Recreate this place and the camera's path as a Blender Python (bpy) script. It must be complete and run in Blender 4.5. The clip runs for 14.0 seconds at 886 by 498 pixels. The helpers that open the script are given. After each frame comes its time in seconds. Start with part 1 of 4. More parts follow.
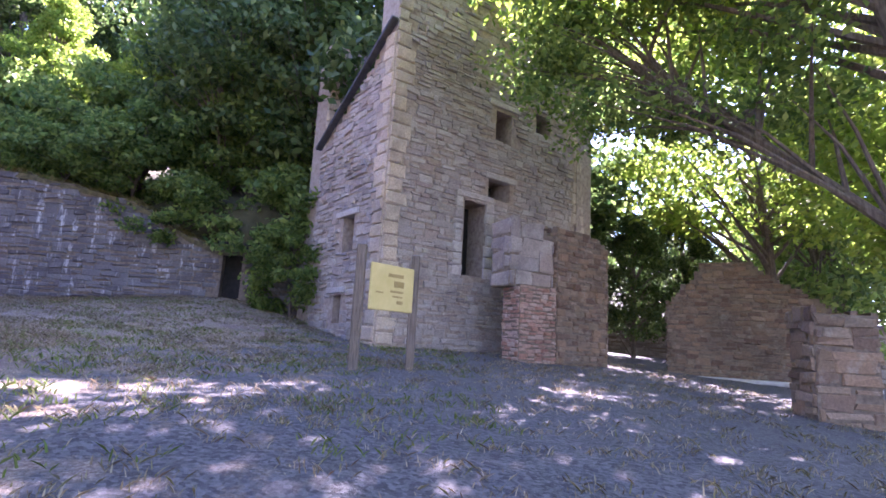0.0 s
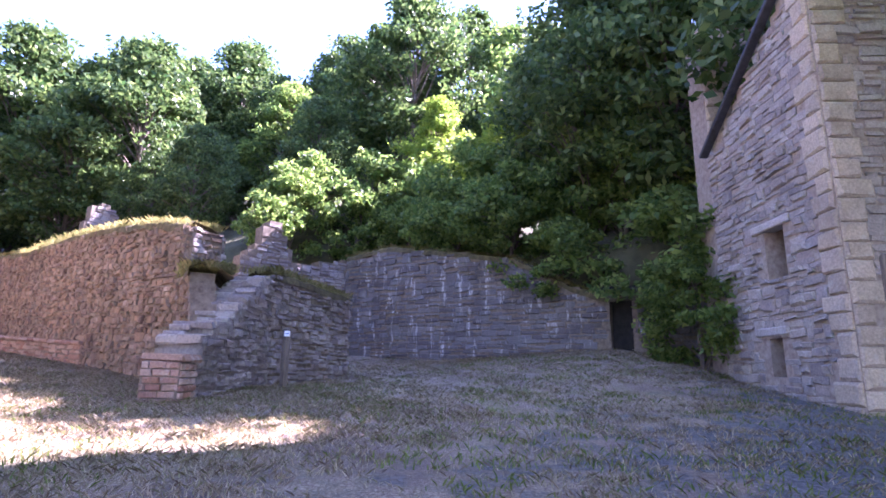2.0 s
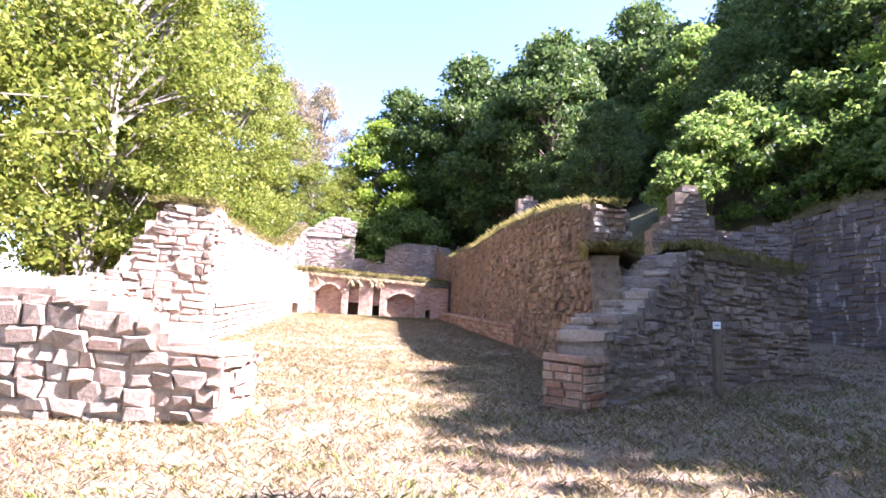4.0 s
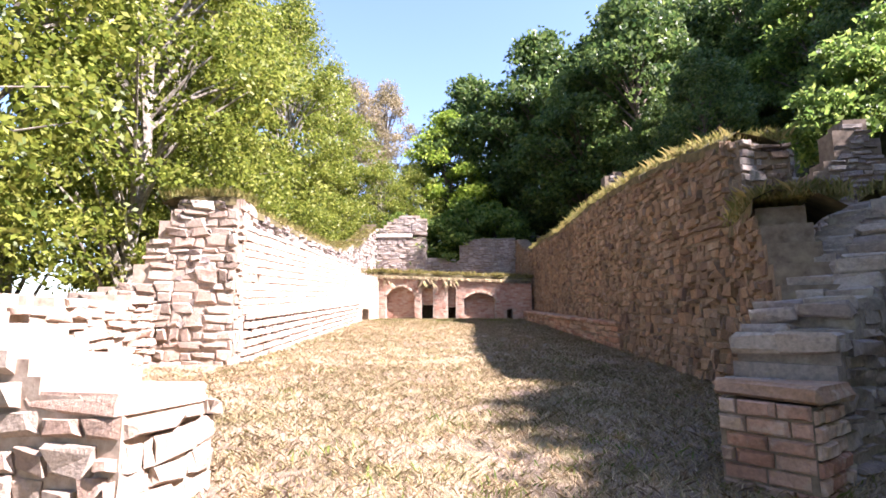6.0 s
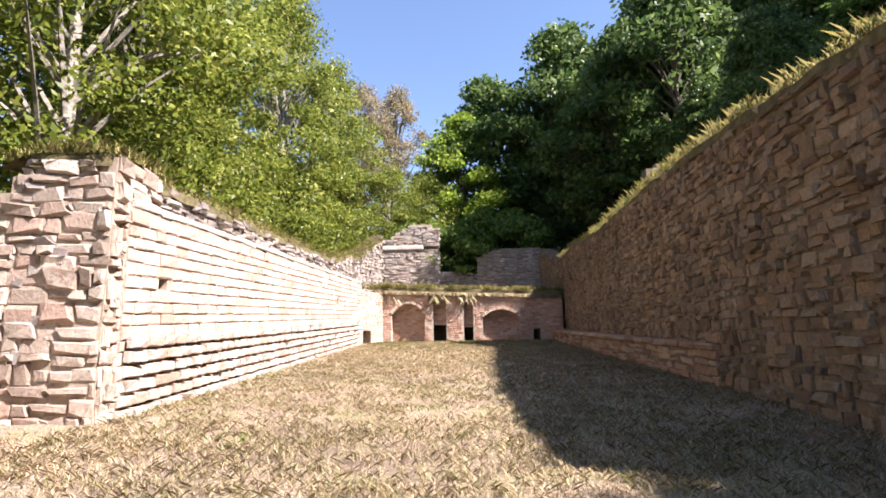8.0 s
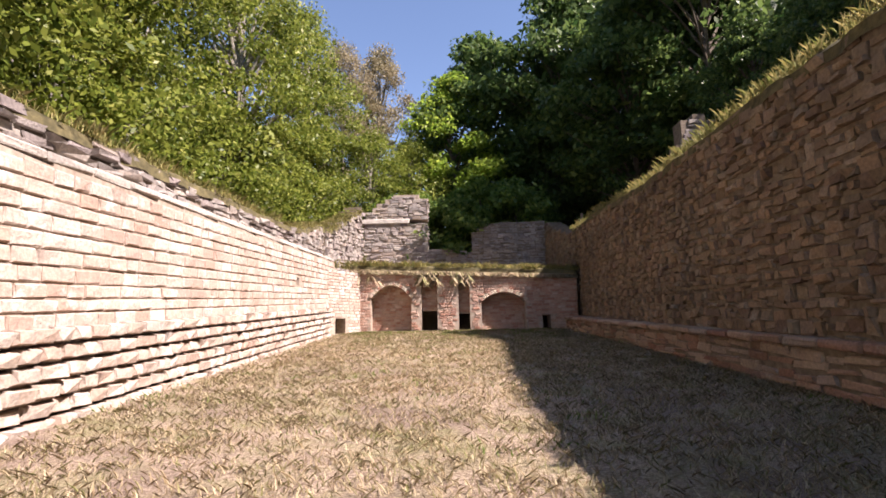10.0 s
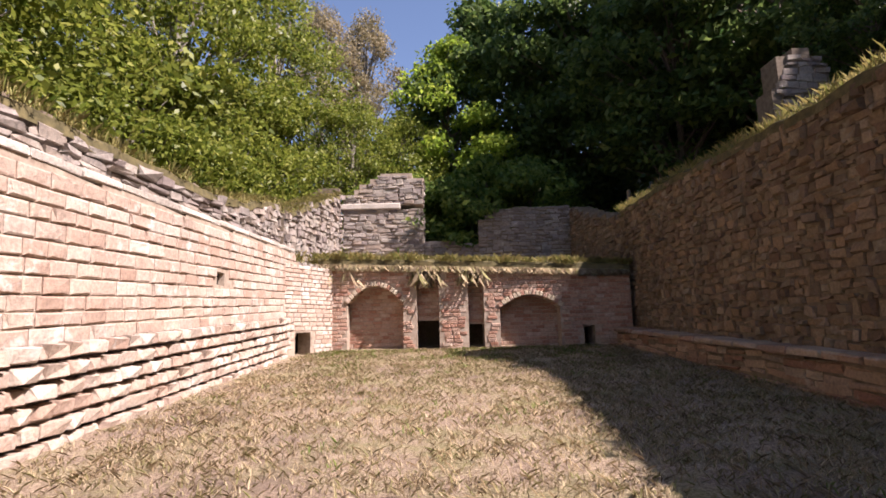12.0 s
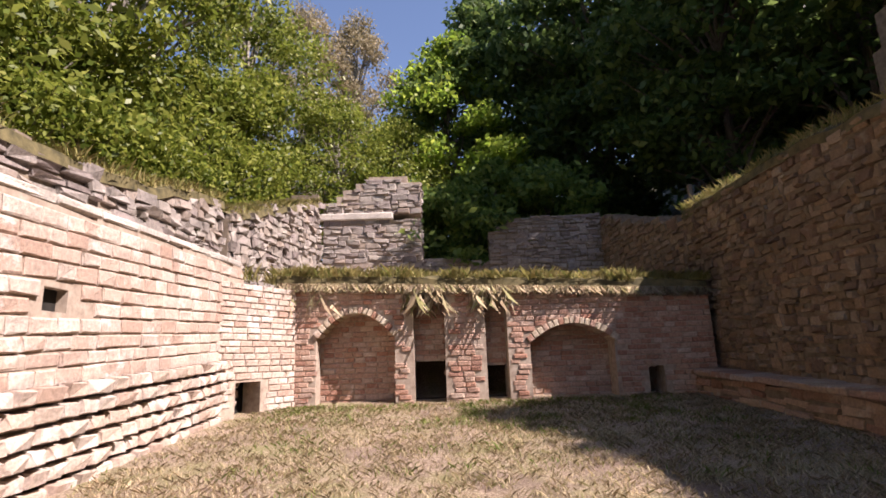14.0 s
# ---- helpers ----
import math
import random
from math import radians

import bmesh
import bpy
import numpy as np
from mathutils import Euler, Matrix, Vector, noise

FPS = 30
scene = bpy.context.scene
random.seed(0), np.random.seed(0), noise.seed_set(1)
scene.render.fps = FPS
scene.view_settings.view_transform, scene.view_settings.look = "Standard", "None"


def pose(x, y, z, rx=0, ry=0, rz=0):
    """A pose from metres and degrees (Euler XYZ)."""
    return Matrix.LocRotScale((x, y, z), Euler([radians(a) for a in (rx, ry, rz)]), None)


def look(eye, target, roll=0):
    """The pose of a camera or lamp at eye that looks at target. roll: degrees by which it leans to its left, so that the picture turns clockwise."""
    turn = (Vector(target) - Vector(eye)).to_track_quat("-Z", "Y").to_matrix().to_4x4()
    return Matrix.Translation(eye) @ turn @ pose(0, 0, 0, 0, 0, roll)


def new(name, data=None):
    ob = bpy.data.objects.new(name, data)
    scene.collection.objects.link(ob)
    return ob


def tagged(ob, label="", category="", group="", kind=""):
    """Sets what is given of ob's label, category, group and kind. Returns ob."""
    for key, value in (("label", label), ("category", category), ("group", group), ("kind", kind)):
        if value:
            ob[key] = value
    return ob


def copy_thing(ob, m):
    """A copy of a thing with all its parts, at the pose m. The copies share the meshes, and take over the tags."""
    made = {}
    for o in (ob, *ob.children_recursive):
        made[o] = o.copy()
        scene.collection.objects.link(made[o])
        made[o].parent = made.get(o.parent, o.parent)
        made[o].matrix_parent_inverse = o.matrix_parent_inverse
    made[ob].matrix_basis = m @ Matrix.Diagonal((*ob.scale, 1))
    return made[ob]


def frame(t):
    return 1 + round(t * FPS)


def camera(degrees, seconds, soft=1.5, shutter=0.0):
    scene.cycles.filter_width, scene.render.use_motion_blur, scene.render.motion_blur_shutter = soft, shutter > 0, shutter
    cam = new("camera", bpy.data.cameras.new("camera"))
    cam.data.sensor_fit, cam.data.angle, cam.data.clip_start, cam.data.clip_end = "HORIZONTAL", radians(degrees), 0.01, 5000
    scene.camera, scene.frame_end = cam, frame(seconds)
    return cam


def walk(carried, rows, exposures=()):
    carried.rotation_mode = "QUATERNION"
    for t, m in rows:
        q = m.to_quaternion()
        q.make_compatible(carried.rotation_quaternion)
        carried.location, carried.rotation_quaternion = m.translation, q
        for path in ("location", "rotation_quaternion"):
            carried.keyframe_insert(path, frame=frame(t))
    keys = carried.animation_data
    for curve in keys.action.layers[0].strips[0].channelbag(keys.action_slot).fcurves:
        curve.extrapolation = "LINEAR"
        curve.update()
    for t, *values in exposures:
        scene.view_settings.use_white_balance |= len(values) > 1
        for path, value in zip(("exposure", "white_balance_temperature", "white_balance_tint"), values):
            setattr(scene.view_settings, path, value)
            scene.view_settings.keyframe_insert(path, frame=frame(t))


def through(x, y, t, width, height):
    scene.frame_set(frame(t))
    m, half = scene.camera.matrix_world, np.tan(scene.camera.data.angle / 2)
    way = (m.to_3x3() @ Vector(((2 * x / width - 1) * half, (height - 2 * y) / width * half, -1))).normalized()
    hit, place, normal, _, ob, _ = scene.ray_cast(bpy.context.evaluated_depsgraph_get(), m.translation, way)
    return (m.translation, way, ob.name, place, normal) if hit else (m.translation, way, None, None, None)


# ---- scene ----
cam = camera(79.8, 14.0, soft=1.7)
PATH = [
    (0.0, pose(-3.476, -5.326, 0.729) @ Matrix.Rotation(radians(-90.99), 4, 'Z') @ Matrix.Rotation(radians(99.71), 4, 'X') @ Matrix.Rotation(radians(3.19), 4, 'Z')),
    (0.5, pose(-2.935, -4.754, 0.770) @ Matrix.Rotation(radians(-86.19), 4, 'Z') @ Matrix.Rotation(radians(100.52), 4, 'X') @ Matrix.Rotation(radians(1.25), 4, 'Z')),
    (1.0, pose(-2.754, -4.200, 0.744) @ Matrix.Rotation(radians(-81.55), 4, 'Z') @ Matrix.Rotation(radians(101.38), 4, 'X') @ Matrix.Rotation(radians(2.08), 4, 'Z')),
    (1.5, pose(-2.480, -3.652, 0.786) @ Matrix.Rotation(radians(-76.26), 4, 'Z') @ Matrix.Rotation(radians(101.40), 4, 'X') @ Matrix.Rotation(radians(2.44), 4, 'Z')),
    (2.0, pose(-1.559, -3.989, 1.028) @ Matrix.Rotation(radians(-52.76), 4, 'Z') @ Matrix.Rotation(radians(102.74), 4, 'X') @ Matrix.Rotation(radians(1.16), 4, 'Z')),
    (2.5, pose(-0.701, -3.342, 1.166) @ Matrix.Rotation(radians(-37.81), 4, 'Z') @ Matrix.Rotation(radians(100.17), 4, 'X') @ Matrix.Rotation(radians(0.23), 4, 'Z')),
    (3.0, pose(-0.582, -2.939, 1.316) @ Matrix.Rotation(radians(-27.47), 4, 'Z') @ Matrix.Rotation(radians(100.25), 4, 'X') @ Matrix.Rotation(radians(0.68), 4, 'Z')),
    (3.5, pose(-0.563, -2.965, 1.390) @ Matrix.Rotation(radians(-12.49), 4, 'Z') @ Matrix.Rotation(radians(98.14), 4, 'X') @ Matrix.Rotation(radians(2.92), 4, 'Z')),
    (3.7, pose(-0.528, -2.878, 1.408) @ Matrix.Rotation(radians(-10.30), 4, 'Z') @ Matrix.Rotation(radians(98.29), 4, 'X') @ Matrix.Rotation(radians(2.90), 4, 'Z')),
    (5.8, pose(-0.057, -0.323, 1.422) @ Matrix.Rotation(radians(-2.70), 4, 'Z') @ Matrix.Rotation(radians(97.24), 4, 'X') @ Matrix.Rotation(radians(0.89), 4, 'Z')),
    (6.0, pose(0.000, 0.000, 1.500) @ Matrix.Rotation(radians(-0.11), 4, 'Z') @ Matrix.Rotation(radians(98.00), 4, 'X') @ Matrix.Rotation(radians(-0.15), 4, 'Z')),
    (6.5, pose(0.049, 0.878, 1.498) @ Matrix.Rotation(radians(-0.95), 4, 'Z') @ Matrix.Rotation(radians(99.31), 4, 'X') @ Matrix.Rotation(radians(-0.82), 4, 'Z')),
    (7.0, pose(0.052, 1.888, 1.508) @ Matrix.Rotation(radians(-1.04), 4, 'Z') @ Matrix.Rotation(radians(98.64), 4, 'X') @ Matrix.Rotation(radians(-1.12), 4, 'Z')),
    (7.5, pose(0.283, 2.808, 1.538) @ Matrix.Rotation(radians(4.51), 4, 'Z') @ Matrix.Rotation(radians(98.36), 4, 'X') @ Matrix.Rotation(radians(0.06), 4, 'Z')),
    (8.0, pose(0.230, 3.682, 1.551) @ Matrix.Rotation(radians(1.98), 4, 'Z') @ Matrix.Rotation(radians(100.32), 4, 'X') @ Matrix.Rotation(radians(-0.90), 4, 'Z')),
    (8.5, pose(0.485, 4.516, 1.676) @ Matrix.Rotation(radians(7.72), 4, 'Z') @ Matrix.Rotation(radians(98.11), 4, 'X') @ Matrix.Rotation(radians(-1.91), 4, 'Z')),
    (9.0, pose(0.271, 5.388, 1.737) @ Matrix.Rotation(radians(2.75), 4, 'Z') @ Matrix.Rotation(radians(96.87), 4, 'X') @ Matrix.Rotation(radians(-1.62), 4, 'Z')),
    (9.2, pose(0.180, 5.720, 1.689) @ Matrix.Rotation(radians(-0.17), 4, 'Z') @ Matrix.Rotation(radians(98.70), 4, 'X') @ Matrix.Rotation(radians(-0.96), 4, 'Z')),
    (11.3, pose(-0.225, 10.885, 2.023) @ Matrix.Rotation(radians(2.17), 4, 'Z') @ Matrix.Rotation(radians(98.44), 4, 'X') @ Matrix.Rotation(radians(-1.71), 4, 'Z')),
    (11.5, pose(-0.286, 11.309, 2.061) @ Matrix.Rotation(radians(-1.11), 4, 'Z') @ Matrix.Rotation(radians(98.87), 4, 'X') @ Matrix.Rotation(radians(-3.30), 4, 'Z')),
    (12.0, pose(-0.397, 12.435, 2.119) @ Matrix.Rotation(radians(-0.42), 4, 'Z') @ Matrix.Rotation(radians(98.84), 4, 'X') @ Matrix.Rotation(radians(-1.43), 4, 'Z')),
    (12.5, pose(-0.326, 13.439, 2.125) @ Matrix.Rotation(radians(-0.15), 4, 'Z') @ Matrix.Rotation(radians(100.21), 4, 'X') @ Matrix.Rotation(radians(-0.20), 4, 'Z')),
    (13.0, pose(-0.456, 14.389, 2.165) @ Matrix.Rotation(radians(-1.91), 4, 'Z') @ Matrix.Rotation(radians(101.11), 4, 'X') @ Matrix.Rotation(radians(-0.04), 4, 'Z')),
    (13.5, pose(-0.371, 15.274, 2.302) @ Matrix.Rotation(radians(2.75), 4, 'Z') @ Matrix.Rotation(radians(100.55), 4, 'X') @ Matrix.Rotation(radians(1.26), 4, 'Z')),
    (14.0, pose(-0.558, 16.085, 2.383) @ Matrix.Rotation(radians(-0.89), 4, 'Z') @ Matrix.Rotation(radians(101.97), 4, 'X') @ Matrix.Rotation(radians(-2.01), 4, 'Z')),
]
walk(cam, PATH, [
    (0.0, 3.85, 5700, 50), (1.5, 3.85, 5450, 52), (2.2, 3.65, 5550, 50), (3.7, 3.15, 5900, 36),
    (5.8, 2.65, 6300, 29), (6.5, 2.4, 6400, 24), (7.5, 2.1, 6450, 20), (9.0, 1.8, 6600, 22),
    (11.5, 1.35, 6800, 26), (14.0, 1.35, 6800, 26)])

# ---- light ----
SUN_AZ, SUN_EL = math.atan2(0.90, -0.42), radians(46)
to_sun = Vector((math.sin(SUN_AZ) * math.cos(SUN_EL), math.cos(SUN_AZ) * math.cos(SUN_EL), math.sin(SUN_EL)))
world = bpy.data.worlds.new("sky")
scene.world = world
world.use_nodes = True
wn = world.node_tree.nodes
sky = wn.new("ShaderNodeTexSky")
sky.sky_type = "NISHITA"
sky.sun_disc = False
sky.ozone_density, sky.dust_density = 2.5, 0.3
sky.sun_elevation = SUN_EL
sky.sun_rotation = SUN_AZ
world.node_tree.links.new(sky.outputs[0], wn["Background"].inputs[0])
wn["Background"].inputs[1].default_value = 0.08
sun = new("sun", bpy.data.lights.new("sun", "SUN"))
sun.data.energy, sun.data.angle, sun.data.color = 5.0, radians(0.5), (1.0, 0.96, 0.90)
sun.matrix_world = look(to_sun * 60, (0, 0, 0))


# ---- materials ----
def nodes_of(name, rough=0.9):
    m = bpy.data.materials.new(name)
    m.use_nodes = True
    nt = m.node_tree
    b = nt.nodes["Principled BSDF"]
    b.inputs["Roughness"].default_value = rough
    b.inputs["Specular IOR Level"].default_value = 0.25
    return m, nt, b


def ramp(nt, fac, stops):
    r = nt.nodes.new("ShaderNodeValToRGB")
    r.color_ramp.elements[0].position, r.color_ramp.elements[0].color = stops[0][0], (*stops[0][1], 1)
    r.color_ramp.elements[1].position, r.color_ramp.elements[1].color = stops[-1][0], (*stops[-1][1], 1)
    for p, c in stops[1:-1]:
        r.color_ramp.elements.new(p).color = (*c, 1)
    nt.links.new(fac, r.inputs[0])
    return r.outputs[0]


def noise_tex(nt, scale, detail=4.0, rough=0.6, stretch=None):
    geo = nt.nodes.new("ShaderNodeNewGeometry")
    src = geo.outputs["Position"]
    if stretch:
        mp = nt.nodes.new("ShaderNodeMapping")
        mp.inputs["Scale"].default_value = stretch
        nt.links.new(src, mp.inputs["Vector"])
        src = mp.outputs[0]
    t = nt.nodes.new("ShaderNodeTexNoise")
    t.inputs["Scale"].default_value, t.inputs["Detail"].default_value, t.inputs["Roughness"].default_value = scale, detail, rough
    nt.links.new(src, t.inputs["Vector"])
    return t.outputs["Fac"]


def mix(nt, fac, a, b, mode="MIX"):
    n = nt.nodes.new("ShaderNodeMix")
    n.data_type, n.blend_type = "RGBA", mode
    for sock, v in ((n.inputs[0], fac), (n.inputs[6], a), (n.inputs[7], b)):
        if isinstance(v, (int, float)):
            sock.default_value = v
        elif isinstance(v, tuple):
            sock.default_value = (*v, 1)
        else:
            nt.links.new(v, sock)
    return n.outputs[2]


def math_node(nt, op, a, b=0.0):
    n = nt.nodes.new("ShaderNodeMath")
    n.operation = op
    for sock, v in ((n.inputs[0], a), (n.inputs[1], b)):
        if isinstance(v, (int, float)):
            sock.default_value = v
        else:
            nt.links.new(v, sock)
    return n.outputs[0]


def add_bump(nt, b, height, strength, dist):
    n = nt.nodes.new("ShaderNodeBump")
    n.inputs["Strength"].default_value, n.inputs["Distance"].default_value = strength, dist
    nt.links.new(height, n.inputs["Height"])
    nt.links.new(n.outputs[0], b.inputs["Normal"])


def stone_material(name, tones, stain=(0.05, 0.045, 0.04), stain_amt=0.6, lichen=(0.5, 0.49, 0.42), lichen_amt=0.4, streak=(1, 1, 1)):
    """Worn masonry: every stone its own tone, stains and pale lichen across them."""
    m, nt, b = nodes_of(name, 0.92)
    info, geo = nt.nodes.new("ShaderNodeObjectInfo"), nt.nodes.new("ShaderNodeNewGeometry")
    rnd = math_node(nt, "FRACT", math_node(nt, "ADD", info.outputs["Random"], geo.outputs["Random Per Island"]))
    n = len(tones)
    col = ramp(nt, rnd, [(i / (n - 1), c) for i, c in enumerate(tones)])
    grain = noise_tex(nt, 26, 5, 0.7)
    col = mix(nt, 0.75, col, ramp(nt, grain, [(0.3, (0.5, 0.5, 0.5)), (0.7, (1.25, 1.2, 1.15))]), "MULTIPLY")
    st = math_node(nt, "MULTIPLY", ramp(nt, noise_tex(nt, 0.9, 6, 0.65, streak), [(0.46, (0, 0, 0)), (0.66, (1, 1, 1))]), stain_amt)
    col = mix(nt, st, col, stain)
    li = math_node(nt, "MULTIPLY", ramp(nt, noise_tex(nt, 3.1, 6, 0.7, streak), [(0.56, (0, 0, 0)), (0.68, (1, 1, 1))]), lichen_amt)
    col = mix(nt, li, col, lichen)
    nt.links.new(col, b.inputs["Base Color"])
    add_bump(nt, b, grain, 0.8, 0.02)
    return m


M_RED = stone_material("weathered red sandstone", [(0.24, 0.12, 0.085), (0.36, 0.24, 0.17), (0.42, 0.32, 0.24), (0.29, 0.16, 0.11), (0.38, 0.31, 0.25)], stain_amt=0.35)
M_DRESS = stone_material("pale dressed sandstone", [(0.50, 0.42, 0.35), (0.44, 0.33, 0.27), (0.54, 0.47, 0.41), (0.40, 0.28, 0.22), (0.48, 0.42, 0.37)], stain_amt=0.3, stain=(0.22, 0.13, 0.09), lichen=(0.62, 0.59, 0.55), lichen_amt=0.7)
M_RUBBLE = stone_material("brown rubble stone", [(0.20, 0.14, 0.09), (0.30, 0.20, 0.13), (0.26, 0.20, 0.14), (0.16, 0.10, 0.07), (0.34, 0.26, 0.19)], stain_amt=0.45, lichen_amt=0.25)
M_GREY = stone_material("grey rubble stone", [(0.26, 0.23, 0.21), (0.34, 0.30, 0.27), (0.22, 0.18, 0.17), (0.38, 0.34, 0.30), (0.30, 0.24, 0.20)], stain_amt=0.35)
M_TOWER = stone_material("grey pennant stone", [(0.36, 0.32, 0.29), (0.44, 0.39, 0.34), (0.30, 0.26, 0.24), (0.47, 0.42, 0.36), (0.34, 0.27, 0.23)], stain=(0.10, 0.085, 0.085), stain_amt=0.55)
M_REVET = stone_material("dark damp stone with lime streaks", [(0.14, 0.13, 0.13), (0.20, 0.19, 0.19), (0.11, 0.10, 0.10), (0.22, 0.20, 0.19)], stain_amt=0.5, lichen=(0.62, 0.60, 0.58), lichen_amt=0.75, streak=(1.6, 1.6, 0.35))
M_BRICK = stone_material("old red brick", [(0.38, 0.20, 0.14), (0.45, 0.31, 0.24), (0.34, 0.17, 0.12), (0.49, 0.38, 0.31), (0.42, 0.26, 0.19)], stain_amt=0.3, lichen=(0.6, 0.55, 0.48))
M_FIELD = stone_material("pinkish grey field stone", [(0.34, 0.27, 0.22), (0.45, 0.38, 0.32), (0.28, 0.22, 0.18), (0.42, 0.30, 0.24), (0.50, 0.44, 0.38)], stain_amt=0.4, stain=(0.16, 0.11, 0.08), lichen=(0.58, 0.54, 0.47), lichen_amt=0.5)
M_LINTEL = stone_material("pale lintel stone", [(0.48, 0.43, 0.38), (0.56, 0.51, 0.46), (0.42, 0.37, 0.33)], stain_amt=0.3)
M_QUOIN = stone_material("buff quoin stone", [(0.50, 0.41, 0.30), (0.56, 0.47, 0.36), (0.44, 0.36, 0.28)], stain_amt=0.35)


def plain_material(name, lo, hi, scale, rough=0.9, bump=0.4, stretch=None):
    m, nt, b = nodes_of(name, rough)
    f = noise_tex(nt, scale, 5, 0.65, stretch)
    nt.links.new(ramp(nt, f, [(0.3, lo), (0.7, hi)]), b.inputs["Base Color"])
    add_bump(nt, b, f, bump, 0.02)
    return m


M_MORTAR = plain_material("earthy lime mortar", (0.10, 0.075, 0.055), (0.24, 0.19, 0.14), 9)
M_MORTAR_PALE = plain_material("pale lime mortar", (0.22, 0.16, 0.12), (0.42, 0.35, 0.28), 9)
# near-black colour that stands in for deep shade inside openings
M_SHADE = plain_material("near-black recess shade", (0.012, 0.011, 0.010), (0.03, 0.026, 0.022), 6)
M_BARK = plain_material("grey brown bark", (0.06, 0.045, 0.035), (0.20, 0.16, 0.12), 6, stretch=(3, 3, 0.6))
M_BIRCH = plain_material("pale silver bark", (0.12, 0.10, 0.08), (0.34, 0.31, 0.26), 5, stretch=(1, 1, 3))
M_POST = plain_material("weathered timber", (0.09, 0.07, 0.05), (0.22, 0.18, 0.14), 14, stretch=(3, 3, 0.3))
M_BOARD = plain_material("yellowed sign face", (0.50, 0.40, 0.13), (0.62, 0.50, 0.20), 3, 0.5, 0.05)
M_BOARD_TXT = plain_material("brown print", (0.28, 0.20, 0.06), (0.36, 0.26, 0.09), 8, 0.6, 0.05)
M_WHITE = plain_material("white plastic disc", (0.75, 0.76, 0.78), (0.82, 0.83, 0.84), 8, 0.5, 0.05)
M_BLUE = plain_material("blue arrow print", (0.08, 0.16, 0.42), (0.10, 0.20, 0.48), 8, 0.5, 0.05)
M_LEAD = plain_material("dark lead flashing", (0.03, 0.03, 0.035), (0.07, 0.07, 0.08), 8, 0.5)
M_SLAB = plain_material("pale concrete slab", (0.40, 0.38, 0.35), (0.58, 0.56, 0.52), 7)
M_MOSS = plain_material("turf and roots", (0.045, 0.04, 0.02), (0.16, 0.13, 0.06), 7, bump=0.9)


def blade_material(name, tones, rough=0.7, through=0.35):
    m, nt, b = nodes_of(name, rough)
    geo = nt.nodes.new("ShaderNodeNewGeometry")
    n = len(tones)
    col = ramp(nt, geo.outputs["Random Per Island"], [(i / (n - 1), c) for i, c in enumerate(tones)])
    big = noise_tex(nt, 0.35, 3)
    col = mix(nt, 0.6, col, ramp(nt, big, [(0.3, (0.6, 0.65, 0.5)), (0.7, (1.2, 1.15, 1.1))]), "MULTIPLY")
    nt.links.new(col, b.inputs["Base Color"])
    tr = nt.nodes.new("ShaderNodeBsdfTranslucent")
    nt.links.new(col, tr.inputs[0])
    ms = nt.nodes.new("ShaderNodeMixShader")
    ms.inputs[0].default_value = through
    nt.links.new(b.outputs[0], ms.inputs[1])
    nt.links.new(tr.outputs[0], ms.inputs[2])
    nt.links.new(ms.outputs[0], nt.nodes["Material Output"].inputs[0])
    return m


M_DRY = blade_material("dry straw grass", [(0.36, 0.26, 0.15), (0.62, 0.51, 0.35), (0.16, 0.10, 0.06), (0.26, 0.25, 0.10), (0.52, 0.41, 0.28), (0.22, 0.15, 0.09)])
M_TURF = blade_material("wall top grass", [(0.30, 0.27, 0.09), (0.42, 0.34, 0.15), (0.20, 0.23, 0.06), (0.46, 0.38, 0.18)])
M_GREEN = blade_material("green weeds", [(0.13, 0.20, 0.035), (0.22, 0.26, 0.06), (0.10, 0.16, 0.03), (0.30, 0.30, 0.10)])
M_LEAF_SUN = blade_material("yellow green leaves", [(0.10, 0.14, 0.022), (0.28, 0.31, 0.055), (0.07, 0.11, 0.018), (0.20, 0.24, 0.04), (0.38, 0.38, 0.10)], 0.42, 0.5)
M_LEAF_MID = blade_material("mid green leaves", [(0.09, 0.17, 0.04), (0.25, 0.34, 0.085), (0.06, 0.12, 0.03), (0.17, 0.26, 0.06), (0.36, 0.43, 0.11)], 0.40, 0.62)
M_LEAF_DARK = blade_material("dark green leaves", [(0.05, 0.10, 0.028), (0.13, 0.19, 0.055), (0.03, 0.07, 0.02), (0.09, 0.14, 0.04), (0.20, 0.26, 0.08)], 0.40, 0.5)
M_LEAF_BRIGHT = blade_material("fresh bright leaves", [(0.20, 0.32, 0.04), (0.36, 0.46, 0.07), (0.13, 0.22, 0.03), (0.44, 0.50, 0.09)], 0.45, 0.65)
M_LEAF_THIN = blade_material("thinning brown leaves", [(0.28, 0.23, 0.14), (0.34, 0.28, 0.18), (0.22, 0.19, 0.10)], 0.6, 0.4)


